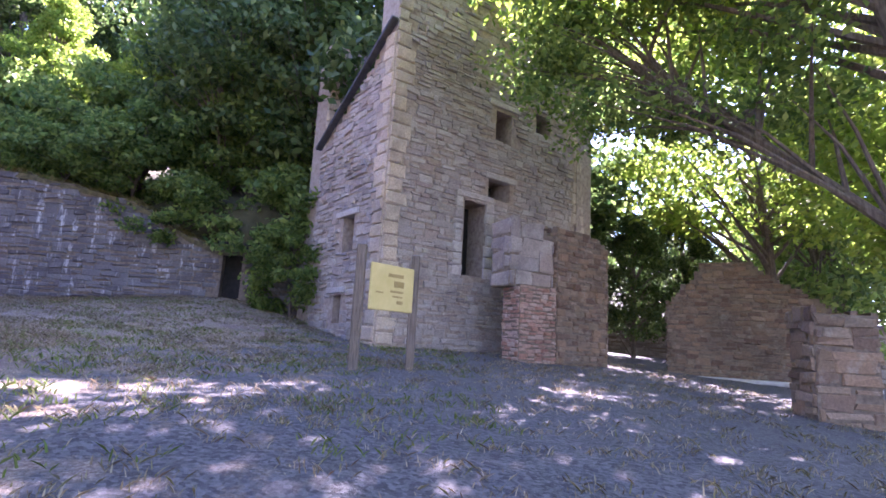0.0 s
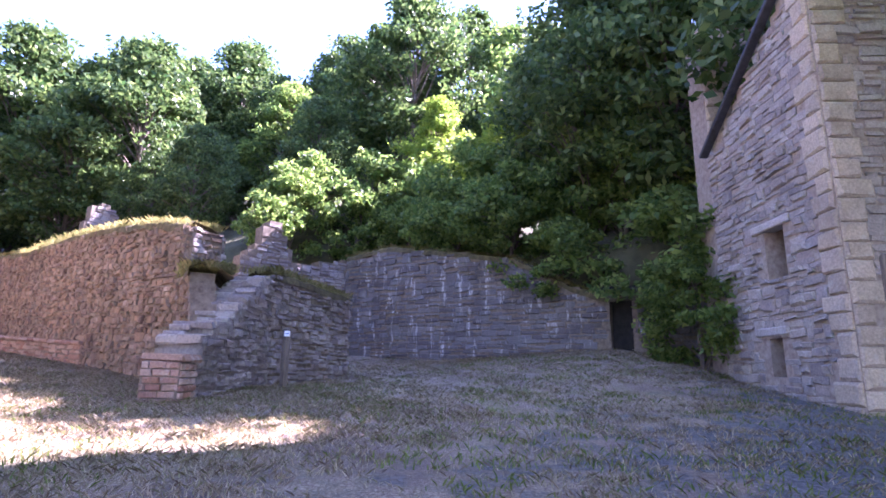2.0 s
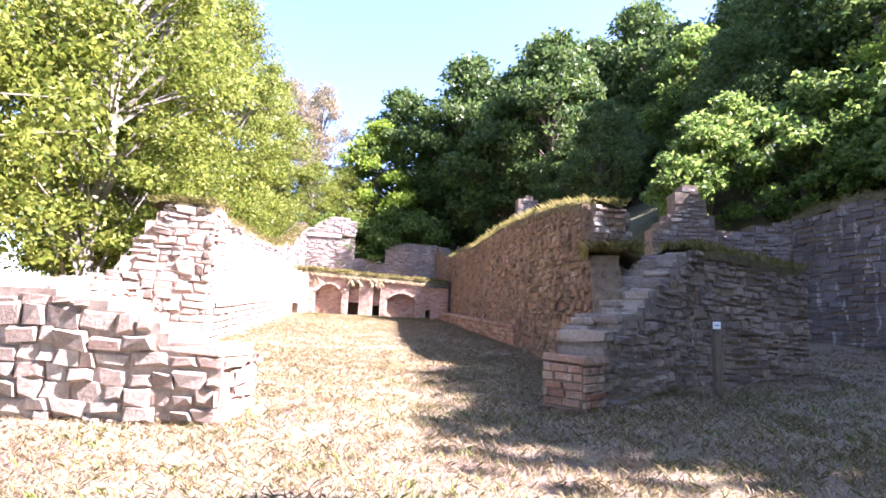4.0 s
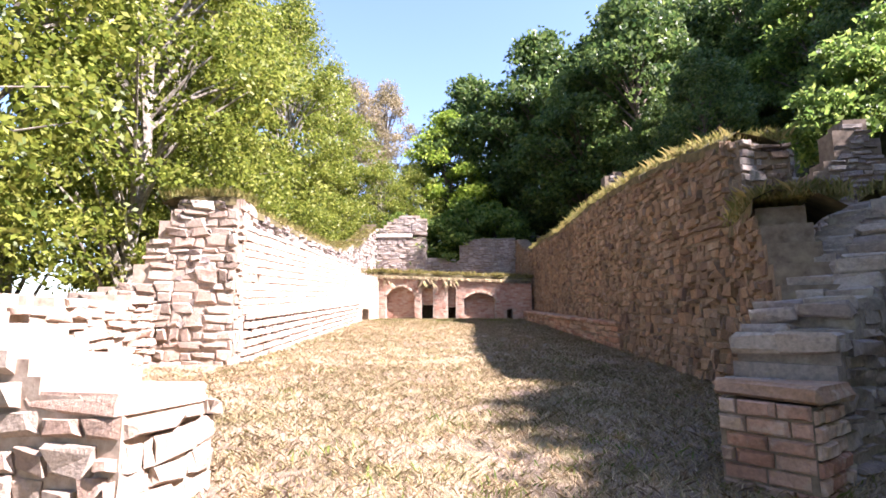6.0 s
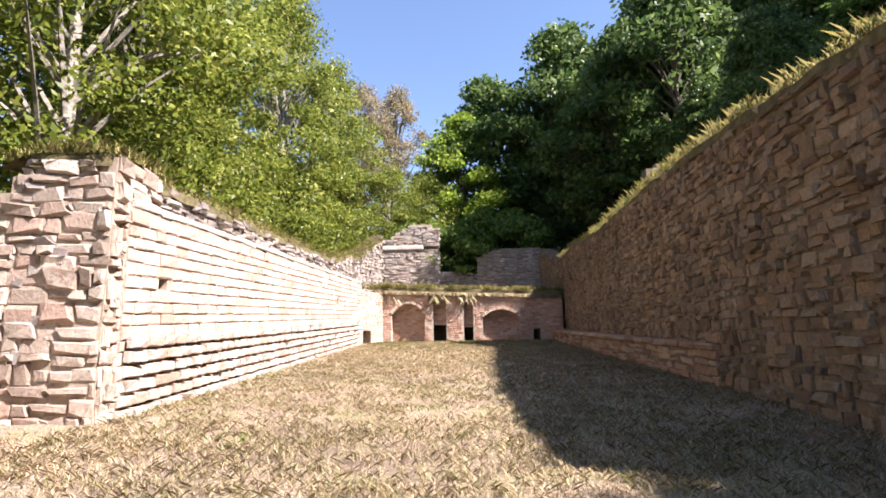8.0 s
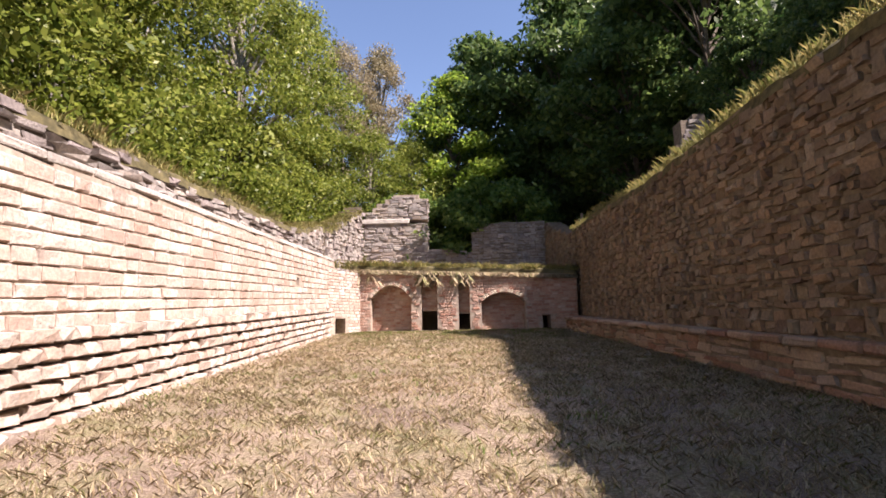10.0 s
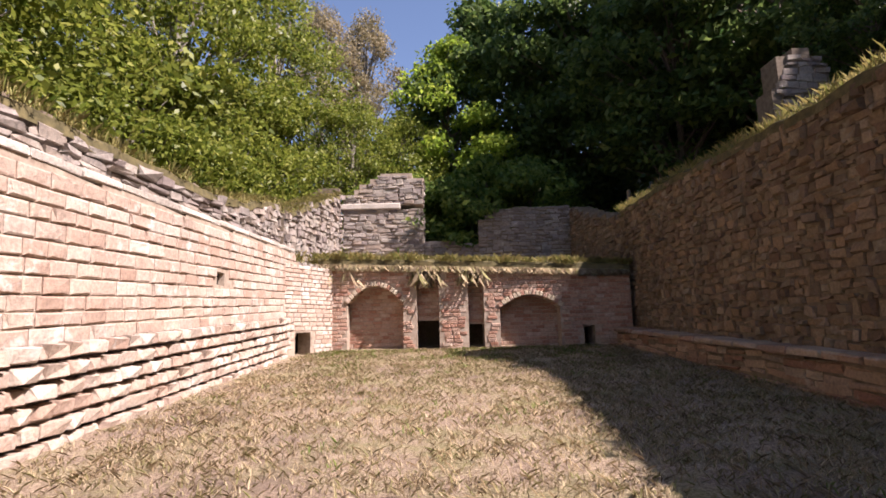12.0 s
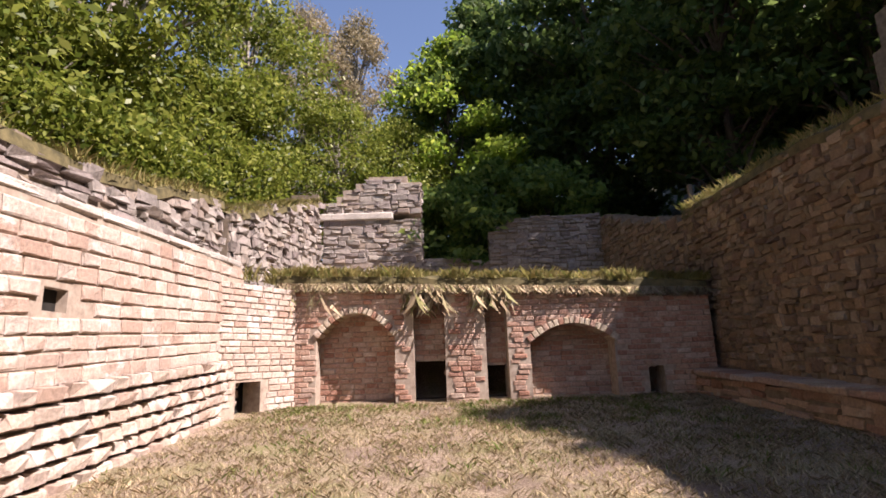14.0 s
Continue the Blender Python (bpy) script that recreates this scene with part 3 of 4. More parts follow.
for a in ARCHES:
    n = 17
    for k in range(n):
        x0, x1 = a[0] - 0.04, a[1] + 0.04
        x = x0 + (k + 0.5) * (x1 - x0) / n
        t = (x - (x0 + x1) / 2) / ((x1 - x0) / 2)
        sl = math.atan(-2 * t * a[3] / ((x1 - x0) / 2))
        v = part("voussoir", block((x1 - x0) / n / math.cos(sl) - 0.012, 0.46, 0.115, 0.01), M_QUOIN if k % 3 else M_BRICK, furnace)
        v.matrix_basis = Matrix.Translation((x, FY + 0.18, arch_z(x, a) + 0.06)) @ Matrix.Rotation(-sl, 4, "Y")
wall_left_return = wall("wall_west_return", "curved brick return beside the furnace front", (-3.9, 24.0), (-3.05, FY - 0.02), 0.4, 1.3, 4.0, lambda u, z: z < 3.75 - 0.05 * u and not (0.45 < u < 1.0 and z < 2.2), M_DRESS, course=(0.09, 0.11), run=(0.18, 0.3), mortar=M_MORTAR_PALE, proud=0.03, seed=53, near=(0, 2), limit=120, cell=0.08, piece="brick", dress=True)

# near-black block paints the shade in the hole of the return
part("hole_shade", block(0.06, 0.9, 1.6, 0, (-3.86, 24.95, 2.0)), M_SHADE, wall_left_return)

# ---- the wall behind the terrace ----
ew_top = prof([(0, 7.1), (0.6, 7.5), (1.2, 7.85), (2.3, 8.05), (2.9, 7.85)])
ruin_back = wall("wall_terrace_tall", "sunlit broken rubble wall above the terrace", (-3.9, 31.6), (-0.95, 31.6), 0.8, 3.4, 8.2, lambda u, z: z < ew_top(u) + ragged(u, 0.12, 9) and not (6.58 < z < 6.86), M_GREY, course=(0.10, 0.18), run=(0.2, 0.5), mortar=M_MORTAR_PALE, proud=0.04, seed=61, near=(0, 3), limit=150, sides="fe")
band = part("string_course", block(2.3, 0.5, 0.22, 0.03, (-2.95, 31.75, 6.74)), M_LINTEL, ruin_back)
wall("wall_terrace_flank", "rubble wall with hanging roots joining the terrace", (-4.2, 25.2), (-4.0, 31.5), 0.8, 3.0, 7.6, lambda u, z: z < 5.0 + 0.36 * u + ragged(u, 0.25, 14), M_GREY, course=(0.12, 0.2), run=(0.2, 0.5), proud=0.08, slope=0.1, seed=63, near=(0, 6), limit=150)
wall("wall_terrace_sill", "low sill wall below the gap", (-1.0, 31.7), (1.1, 31.7), 0.6, 3.4, 5.6, lambda u, z: z < 5.42 - 0.08 * u, M_GREY, course=(0.1, 0.16), run=(0.2, 0.5), seed=64)
ew2_top = prof([(0, 6.15), (0.4, 6.25), (1.0, 6.6), (3.4, 6.5)])
wall("wall_terrace_right", "shaded grey rubble wall above the terrace", (1.05, 31.5), (4.4, 31.3), 0.7, 3.4, 6.9, lambda u, z: z < ew2_top(u) + ragged(u, 0.08, 19), M_GREY, course=(0.09, 0.15), run=(0.15, 0.4), seed=65, near=(0, 3.4), limit=150)
rw2_top = prof([(0, 6.45), (2.5, 5.6), (5, 5.0)])
wall("wall_terrace_east", "shaded rubble wall rising beside the terrace", (4.4, 31.3), (4.5, 26.3), 0.7, 2.0, 6.6, lambda u, z: z < rw2_top(u), M_RUBBLE, seed=66)

# ---- low ruined building beside the court mouth ----
PIER, CORNER, RIGHT, TALL = (2.0, 3.0), (4.75, 5.05), (7.95, 6.25), (3.55, 6.35)
lowf_len, _ = line(PIER, CORNER)
lowf_top = prof([(0, 1.1), (0.55, 1.1), (0.6, 1.4), (0.95, 1.42), (1.0, 1.62), (1.5, 1.65), (1.9, 1.95), (2.5, 2.3), (3.0, 2.6), (3.45, 2.72)])
low_front = wall("wall_stepped", "low rubble wall with broken stepped end and brick pier", (2.36, 3.27), CORNER, 0.62, 0.2, 2.9, lambda u, z: z < lowf_top(u + 0.45) + ragged(u, 0.03, 2), M_GREY, course=(0.07, 0.13), run=(0.15, 0.4), mortar=M_GREY, proud=0.05, seed=71, near=(0, 3.5), limit=280, sides="fsb", cell=0.08)
wall("wall_brick_pier", "square red brick pier at the court mouth", (2.02, 2.98), (2.4, 3.28), 0.5, 0.2, 1.2, lambda u, z: z < 1.06, M_BRICK, course=(0.09, 0.1), run=(0.2, 0.26), seed=72, near=(0, 1), limit=80, sides="fs", cell=0.08, piece="brick", dress=True)
low_right = wall("wall_low_east", "low grey rubble wall capped with turf", CORNER, RIGHT, 0.7, 0.3, 3.0, lambda u, z: z < 2.76 - 0.03 * u + ragged(u, 0.05, 7), M_GREY, course=(0.07, 0.13), run=(0.15, 0.4), proud=0.05, seed=73, near=(0, 3.4), limit=280, sides="fe", cell=0.12)
wall("wall_low_court", "brown rubble wall with a soldier row of bricks", TALL, (2.62, 3.95), 0.42, 0.2, 3.0, lambda u, z: z < prof([(0, 2.62), (1.4, 2.6), (1.8, 2.0), (2.2, 1.7), (2.6, 1.45)])(u) + ragged(u, 0.05, 17), M_RUBBLE, course=(0.09, 0.15), run=(0.16, 0.4), proud=0.04, seed=75, near=(0, 3.4), limit=200)
sf_len, sf_d = line((2.36, 3.27), CORNER)
sf_n = (sf_d[1], -sf_d[0])
for k in range(19):
    rng = random.Random(500 + k)
    u = 0.08 + 0.155 * k
    z = lowf_top(u + 0.45)
    for row_k, q in enumerate((0.17, 0.48)):
        st = part("step_stone", block(0.30, 0.33, rng.uniform(0.09, 0.15), 0.02, jit=0.018, rng=rng), M_GREY, low_front)
        st.matrix_basis = Matrix.Translation((2.36 + sf_d[0] * u - sf_n[0] * q, 3.27 + sf_d[1] * u - sf_n[1] * q, z - 0.03 + rng.uniform(-0.03, 0.03))) @ Matrix.Rotation(math.atan2(sf_d[1], sf_d[0]) + rng.uniform(-0.12, 0.12), 4, "Z")
row = tagged(new("brick_row"), "row of upright red bricks in the shaded wall", "brick")
for k in range(9):
    b = part("brick", block(0.075, 0.12, 0.2, 0.008, jit=0.006, rng=random.Random(k)), M_BRICK, row)
    b.matrix_basis = Matrix.Translation((3.62 - 0.035 * k + 0.02, 6.15 - 0.092 * k, 2.36)) @ Matrix.Rotation(radians(-110), 4, "Z")
pier_cap = tagged(new("pier_cap"), "worn flat stone slab on the brick pier", "stone slab")
part("slab", block(0.5, 0.6, 0.09, 0.025, jit=0.02, rng=random.Random(3)), M_RED, pier_cap)
pier_cap.matrix_basis = Matrix.Translation((2.08, 3.33, 1.1)) @ Matrix.Rotation(math.atan2(2.05, 2.75), 4, "Z")
wall("wall_tall_face", "squared front of the tall wall above the low building", (3.64, 6.26), (4.5, 6.55), 0.3, 2.3, 3.9, lambda u, z: z < 3.72, M_GREY, course=(0.08, 0.14), run=(0.2, 0.4), seed=78)
gab = prof([(0, 4.0), (0.5, 4.5), (0.75, 5.3), (1.15, 5.4), (1.45, 4.7), (1.8, 4.0), (2.2, 3.6)])
wall("wall_gable_stub", "pointed remnant of a grey gable wall", (7.0, 10.0), (9.2, 9.6), 0.55, 1.2, 5.6, lambda u, z: z < gab(u) + ragged(u, 0.06, 23), M_GREY, course=(0.08, 0.14), run=(0.15, 0.4), seed=79)
stub = prof([(0, 7.0), (0.3, 8.2), (0.9, 8.5), (1.4, 8.1), (1.6, 7.0)])
wall("wall_upper_stub", "rounded stump of a rubble wall on the bank", (7.4, 24.0), (9.0, 24.0), 0.6, 4.5, 8.7, lambda u, z: z < stub(u), M_GREY, course=(0.1, 0.18), run=(0.2, 0.4), seed=80)

# ---- broken stub on the sunny side of the court mouth ----
stub_top = prof([(0, 1.62), (1.4, 1.6), (2.2, 1.5), (2.9, 1.3), (3.2, 1.05), (3.6, 1.0)])
wall("wall_mouth_west", "sun-bleached stepped rubble wall end", (-5.3, 3.9), (-1.75, 3.0), 0.75, 0.0, 1.9, lambda u, z: z < stub_top(u) + ragged(u, 0.05, 31), M_FIELD, course=(0.11, 0.22), run=(0.16, 0.42), mortar=M_MORTAR_PALE, proud=0.045, seed=81, near=(0, 3.6), limit=280, sides="fe", cell=0.1)
cap = tagged(new("capstone"), "flat pinkish sandstone slab on the wall end", "stone slab")
part("slab", block(0.7, 0.72, 0.13, 0.03, jit=0.02, rng=random.Random(5)), M_DRESS, cap)
cap.matrix_basis = Matrix.Translation((-2.0, 3.42, 1.05)) @ Matrix.Rotation(-0.25, 4, "Z")
wall("wall_mouth_link", "sunlit low rubble wall between the stub and the stepped end", (-5.5, 9.0), (-5.2, 4.2), 0.6, 0.0, 2.2, lambda u, z: z < 1.95 - 0.06 * u + ragged(u, 0.08, 37), M_DRESS, course=(0.09, 0.16), run=(0.2, 0.5), mortar=M_MORTAR_PALE, proud=0.06, seed=83, sides="b", cell=0.12)

# ---- retaining wall under the wood, with its doorway ----
rev_top = prof([(0, 5.0), (2, 5.2), (5, 4.7), (7, 4.3), (8.6, 3.4), (9.6, 3.0), (14, 3.0)])


def revet(u, z):
    return z < rev_top(u) + ragged(u, 0.15, 41) and not (9.75 < u < 10.4 and z < 3.0)


revetment = wall("wall_retaining", "dark damp retaining wall with white lime streaks", (12.0, 10.9), (13.2, -2.0), 0.8, 0.4, 5.4, revet, M_REVET, course=(0.12, 0.2), run=(0.25, 0.6), proud=0.035, seed=91, near=(0, 11), limit=280)
# near-black sheet close behind the face paints the doorway's shade
void = raw("doorway_shade", [(13.16, 1.5, 0.5), (13.26, 0.2, 0.5), (13.26, 0.2, 3.4), (13.16, 1.5, 3.4)], [(0, 1, 2, 3)], M_SHADE)
tagged(void, "near-black sheet standing in for the shade inside the narrow doorway", "doorway", kind="structure")
wall("wall_retaining_return", "grey end of the retaining wall behind the low building", (9.0, 11.6), (12.1, 11.0), 0.6, 0.8, 5.2, lambda u, z: z < 4.3 + 0.2 * u, M_GREY, seed=93)

# ---- the engine house ----
TC, TR, TL = (8.6, -4.1), (13.05, -10.3), (11.65, -1.85)
tower = tagged(new("engine_house"), "tall roofless grey stone engine house with battered walls", "building")


def tower_side(name, a, b, openings, top, quoin_start, quoin_end, seed, near, batter=0.0):
    length, d = line(a, b)

    def ins(u, z):
        return z < top(u) and u < length - batter * z and not any(o[0] < u < o[1] and o[2] < z < o[3] for o in openings)

    w = core(name, a, d, length, 0.8, 0.0, 12.0, ins, M_MORTAR_PALE, 0.2)
    w.parent = tower
    n = (d[1], -d[0])
    face_stones(w, a, d, n, length, 0.0, 12.0, lambda u, z: ins(u, z) and (u > 0.3 if quoin_start else True) and (u < length - 0.3 - batter * z if quoin_end else True), (0.09, 0.19), (0.16, 0.52), M_TOWER, 0.035, seed=seed, near=near, limit=260)
    rng = random.Random(seed)
    z = 0.2
    while z < 11.5:
        h = rng.uniform(0.28, 0.4)
        for flag, u in ((quoin_start, 0.0), (quoin_end, length - batter * z)):
            if flag and z + h < top(min(max(u, 0.2), length - 0.2 - batter * z)):
                wd = rng.uniform(0.3, 0.62)
                uc = u + (wd / 2 if u == 0 else -wd / 2)
                rot = Matrix.Rotation(math.atan2(d[1], d[0]), 4, "Z")
                LATE.append((w, "quoin", M_QUOIN, rng.randrange(10), Matrix.Translation((a[0] + d[0] * uc, a[1] + d[1] * uc, z + h / 2)) @ rot @ Matrix.Diagonal((wd - 0.02, 0.06, h - 0.02, 1))))
        z += h
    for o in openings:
        # backing sheet: near-black as painted interior shade, or brick, by o[4]
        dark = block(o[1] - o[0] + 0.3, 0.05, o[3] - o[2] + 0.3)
        q = part("dark_interior", dark, M_SHADE if o[4] else M_BRICK, w)
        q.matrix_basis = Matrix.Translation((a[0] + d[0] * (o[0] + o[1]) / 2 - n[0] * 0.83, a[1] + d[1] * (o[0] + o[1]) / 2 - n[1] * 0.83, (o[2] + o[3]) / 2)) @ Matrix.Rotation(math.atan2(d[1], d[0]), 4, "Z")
        lt = part("lintel", block(o[1] - o[0] + 0.5, 0.3, 0.16, 0.02), M_LINTEL, w)
        lt.matrix_basis = Matrix.Translation((a[0] + d[0] * (o[0] + o[1]) / 2 - n[0] * 0.08, a[1] + d[1] * (o[0] + o[1]) / 2 - n[1] * 0.08, o[3] + 0.08)) @ Matrix.Rotation(math.atan2(d[1], d[0]), 4, "Z")
        if o[5]:
            for uu in (o[0] - 0.13, o[1] + 0.13):
                z = o[2]
                while z < o[3] - 0.1:
                    LATE.append((w, "jamb_stone", M_LINTEL, rng.randrange(10), Matrix.Translation((a[0] + d[0] * uu, a[1] + d[1] * uu, z + 0.15)) @ Matrix.Rotation(math.atan2(d[1], d[0]), 4, "Z") @ Matrix.Diagonal((rng.uniform(0.2, 0.34), 0.055, 0.28, 1))))
                    z += 0.3
    return w


tower_front = tower_side("front_wall", TC, TR, [(2.35, 3.15, 2.35, 4.45, 1, 1), (3.3, 4.0, 4.6, 5.15, 1, 0), (3.35, 4.05, 6.3, 7.3, 0, 0), (4.95, 5.65, 7.0, 7.7, 0, 0)], lambda u: 12.0 if u < 2.6 else (10.6 if u < 6.0 else 9.4 - 0.25 * (u - 6.0)), True, True, 101, (0, 7), 0.085)
tower_flank = tower_side("flank_wall", TL, TC, [(1.7, 2.4, 2.85, 3.75, 1, 0), (1.5, 2.0, 0.9, 1.75, 1, 0)], lambda u: 6.0 + 0.62 * u, False, True, 103, (0, 4))
rake = part("raking_flashing", block(4.6, 0.2, 0.1, 0.02), M_LEAD, tower)
rake.matrix_basis = Matrix.Translation(((TL[0] + TC[0]) / 2 - 0.1, (TL[1] + TC[1]) / 2 + 0.08, 7.28)) @ Matrix.Rotation(math.atan2(TC[1] - TL[1], TC[0] - TL[0]), 4, "Z") @ Matrix.Rotation(-math.atan(0.62), 4, "Y")
ax_d = line(TC, TR)[1]
back_a = (TL[0] + 0.1, TL[1])
back_b = (TL[0] + ax_d[0] * 7.3, TL[1] + ax_d[1] * 7.3)
tower_back = tower_side("rear_wall", back_a, back_b, [], lambda u: 9.6 if u < 5 else 8.5, True, False, 105, None)
tower_far = tower_side("far_wall", TR, back_b, [], lambda u: 9.2, False, False, 107, None)

# ---- ruined stack and sign before the engine house ----
wall("wall_stack_red", "broken red brick pier with a grey lintel block", (8.6, -7.35), (9.15, -8.3), 0.6, -0.2, 4.2, lambda u, z: z < (2.1 if u > 0 else 0), M_BRICK, course=(0.09, 0.1), run=(0.2, 0.26), seed=111, near=(0, 2), limit=150, sides="fse", cell=0.1, piece="brick")
wall("wall_stack_grey", "grey stone block above the red brick pier", (8.65, -7.1), (9.3, -8.25), 0.7, 2.05, 3.9, lambda u, z: z < 3.55 - 0.1 * u, M_TOWER, course=(0.3, 0.5), run=(0.5, 1.0), seed=112, sides="fse", cell=0.1)
wall("wall_stack_tall", "tall brown stone pier of the ruined stack", (9.25, -8.35), (10.2, -9.9), 0.9, -0.2, 4.0, lambda u, z: z < 3.65 - 0.1 * u - 0.5 * max(0, u - 1.4), M_RUBBLE, course=(0.1, 0.18), run=(0.2, 0.4), seed=113, near=(0, 2), limit=150, sides="fse", cell=0.1)
gb = prof([(0, 2.0), (0.4, 2.6), (0.75, 2.75), (0.8, 3.2), (2.0, 3.3), (2.6, 2.8), (3.6, 2.2), (4.4, 1.5)])
wall("wall_small_gable", "shaded brown gable end of a small ruined building", (11.4, -12.0), (9.4, -15.8), 0.6, -0.6, 3.6, lambda u, z: z < gb(u) + ragged(u, 0.05, 51), M_RUBBLE, course=(0.09, 0.16), run=(0.16, 0.4), seed=115, near=(0, 4), limit=200, sides="fbse", cell=0.12)
slab = tagged(new("stone_kerb"), "sunlit pale flat kerb slab at the foot of the small gable", "kerb")
part("slab", block(4.6, 0.5, 0.12, 0.03), M_SLAB, slab)
slab.matrix_basis = Matrix.Translation((10.3, -14.1, ground_z(10.3, -14.1) + 0.05)) @ Matrix.Rotation(math.atan2(-3.8, -2.0), 4, "Z")
wall("wall_dark_pillar", "dark rounded stone pillar in the shade", (3.9, -10.7), (3.75, -11.5), 0.7, -0.6, 1.7, lambda u, z: z < 1.42 - 0.3 * abs(u - 0.4) ** 2, M_RUBBLE, course=(0.14, 0.2), run=(0.3, 0.6), seed=117, sides="fbse", cell=0.08)
wall("wall_far_low", "far low grey boundary wall behind the engine house", (22.0, -12.0), (17.0, -24.0), 0.5, -0.5, 2.6, lambda u, z: z < 2.2, M_GREY, course=(0.15, 0.25), run=(0.3, 0.7), seed=119, sides="f")

sign = tagged(new("information_sign"), "yellow information board on two weathered timber posts", "sign")
for px, py, top in ((3.82, -4.33, 1.98), (4.62, -5.06, 1.98)):
    gz = ground_z(px, py)
    p = part("post", block(0.13, 0.13, top - gz + 0.3, 0.015, (px, py, (top + gz - 0.3) / 2)), M_POST, sign)
sd = line((3.82, -4.33), (4.62, -5.06))[1]
brd = part("board", block(0.86, 0.035, 0.66, 0.012), M_BOARD, sign, "faded yellow printed board")
brd.matrix_basis = Matrix.Translation((4.22 - 0.05, -4.695 - 0.06, 1.42)) @ Matrix.Rotation(math.atan2(sd[1], sd[0]), 4, "Z")
for k, (x, z, w, h) in enumerate([(0.05, 0.18, 0.3, 0.05), (0.12, 0.06, 0.2, 0.09), (0.08, -0.05, 0.26, 0.03), (0.1, -0.12, 0.2, 0.025), (-0.25, -0.08, 0.14, 0.02), (0.15, -0.2, 0.12, 0.05)]):
    t = part("print", block(w, 0.004, h, 0, (x, -0.021, z)), M_BOARD_TXT, brd)
way = tagged(new("waymark_post"), "short timber waymark post with a white disc", "post")
wz = ground_z(4.55, 4.2)
part("post", block(0.11, 0.11, 1.3, 0.012, (4.55, 4.2, wz + 0.4)), M_POST, way)
disc = part("marker", block(0.10, 0.012, 0.10, 0.004), M_WHITE, way, "white plastic marker with a blue arrow")
disc.matrix_basis = Matrix.Translation((4.51, 4.145, wz + 0.96)) @ Matrix.Rotation(radians(-32), 4, "Z")
arrow = part("arrow", block(0.05, 0.004, 0.018, 0, (0, -0.009, 0)), M_BLUE, disc)

# ---- fence post on the shaded wall top ----
fp = tagged(new("fence_post"), "thin grey timber fence post on the wall top", "post")
part("post", block(0.09, 0.09, 1.1, 0.01, (5.0, 27.0, 5.4)), M_POST, fp)


# ---- trees ----
def limb(bm, a, b, r0, r1, sides=7):
    a, b = Vector(a), Vector(b)
    ax = (b - a).normalized()
    u = ax.orthogonal().normalized()
    v = ax.cross(u)
    rings = []
    for p, r in ((a, r0), (b, r1)):
        rings.append([bm.verts.new(p + (u * math.cos(t) + v * math.sin(t)) * r) for t in [2 * math.pi * i / sides for i in range(sides)]])
    for i in range(sides):
        bm.faces.new((rings[0][i], rings[0][(i + 1) % sides], rings[1][(i + 1) % sides], rings[1][i]))


def tree(name, label, height, radius, crown_lo, clumps, leaves, size, leaf, bark, seed, lean=(0, 0), shape=0.6):
    rng = random.Random(seed)
    r = np.random.RandomState(seed)
    t = tagged(new(name), label, "tree")
    bm = bmesh.new()
    pts, p = [Vector((0, 0, -0.4))], Vector((0, 0, -0.4))
    for k in range(6):
        p = Vector((lean[0] * (k + 1) / 6 * height + rng.uniform(-0.15, 0.15), lean[1] * (k + 1) / 6 * height + rng.uniform(-0.15, 0.15), height * 0.93 * (k + 1) / 6))
        pts.append(p)
    rad = height * 0.013 + 0.03
    for k in range(6):
        limb(bm, pts[k], pts[k + 1], rad * (1 - k / 6.3), rad * (1 - (k + 1) / 6.3))
    cent = []
    for k in range(clumps):
        f = crown_lo + (1 - crown_lo) * ((k + rng.random()) / clumps)
        w = math.sin(math.pi * min(max((f - crown_lo) / (1.02 - crown_lo), 0.04), 0.98) ** shape) ** 0.8
        a = rng.uniform(0, 2 * math.pi)
        d = radius * w * math.sqrt(rng.uniform(0.15, 1.0))
        i = min(int(f * 6), 5)
        base = pts[i].lerp(pts[i + 1], f * 6 - i)
        c = Vector((base.x + d * math.cos(a), base.y + d * math.sin(a), height * f + rng.uniform(-0.3, 0.3)))
        cent.append((c, rng.uniform(0.55, 1.15)))
        if k % 2 == 0:
            st = pts[max(i - 1, 0)].lerp(pts[i], rng.random())
            mid = st.lerp(c, 0.5) + Vector((0, 0, 0.25))
            limb(bm, st, mid, rad * 0.34, rad * 0.2, 5)
            limb(bm, mid, c, rad * 0.2, rad * 0.06, 5)
    part("trunk", bm, bark, t)
    cs = np.array([c for c, _ in cent])
    sc = np.array([s for _, s in cent])
    n = clumps * leaves
    which = np.repeat(np.arange(clumps), leaves)
    dirs = r.normal(size=(n, 3))
    dirs /= np.linalg.norm(dirs, axis=1)[:, None]
    cr = radius * 0.27 * sc[which] * r.uniform(0.1, 1.2, n) ** 0.6
    pos = cs[which] + dirs * cr[:, None] * np.array([1, 1, 0.55])
    nn = r.normal(size=(n, 3)) + np.array([0, 0, 0.45]) + dirs * 0.3
    nn /= np.linalg.norm(nn, axis=1)[:, None]
    tt = np.cross(nn, r.normal(size=(n, 3)))
    tt /= np.linalg.norm(tt, axis=1)[:, None]
    bb = np.cross(nn, tt)
    s = size * r.uniform(0.6, 1.3, n)[:, None]
    q = np.stack([pos - tt * s, pos - bb * s * 0.5 + nn * s * 0.12, pos + tt * s, pos + bb * s * 0.5 + nn * s * 0.12], 1)
    quick("crown", q.reshape(-1, 3), 4, leaf, t)
    return t


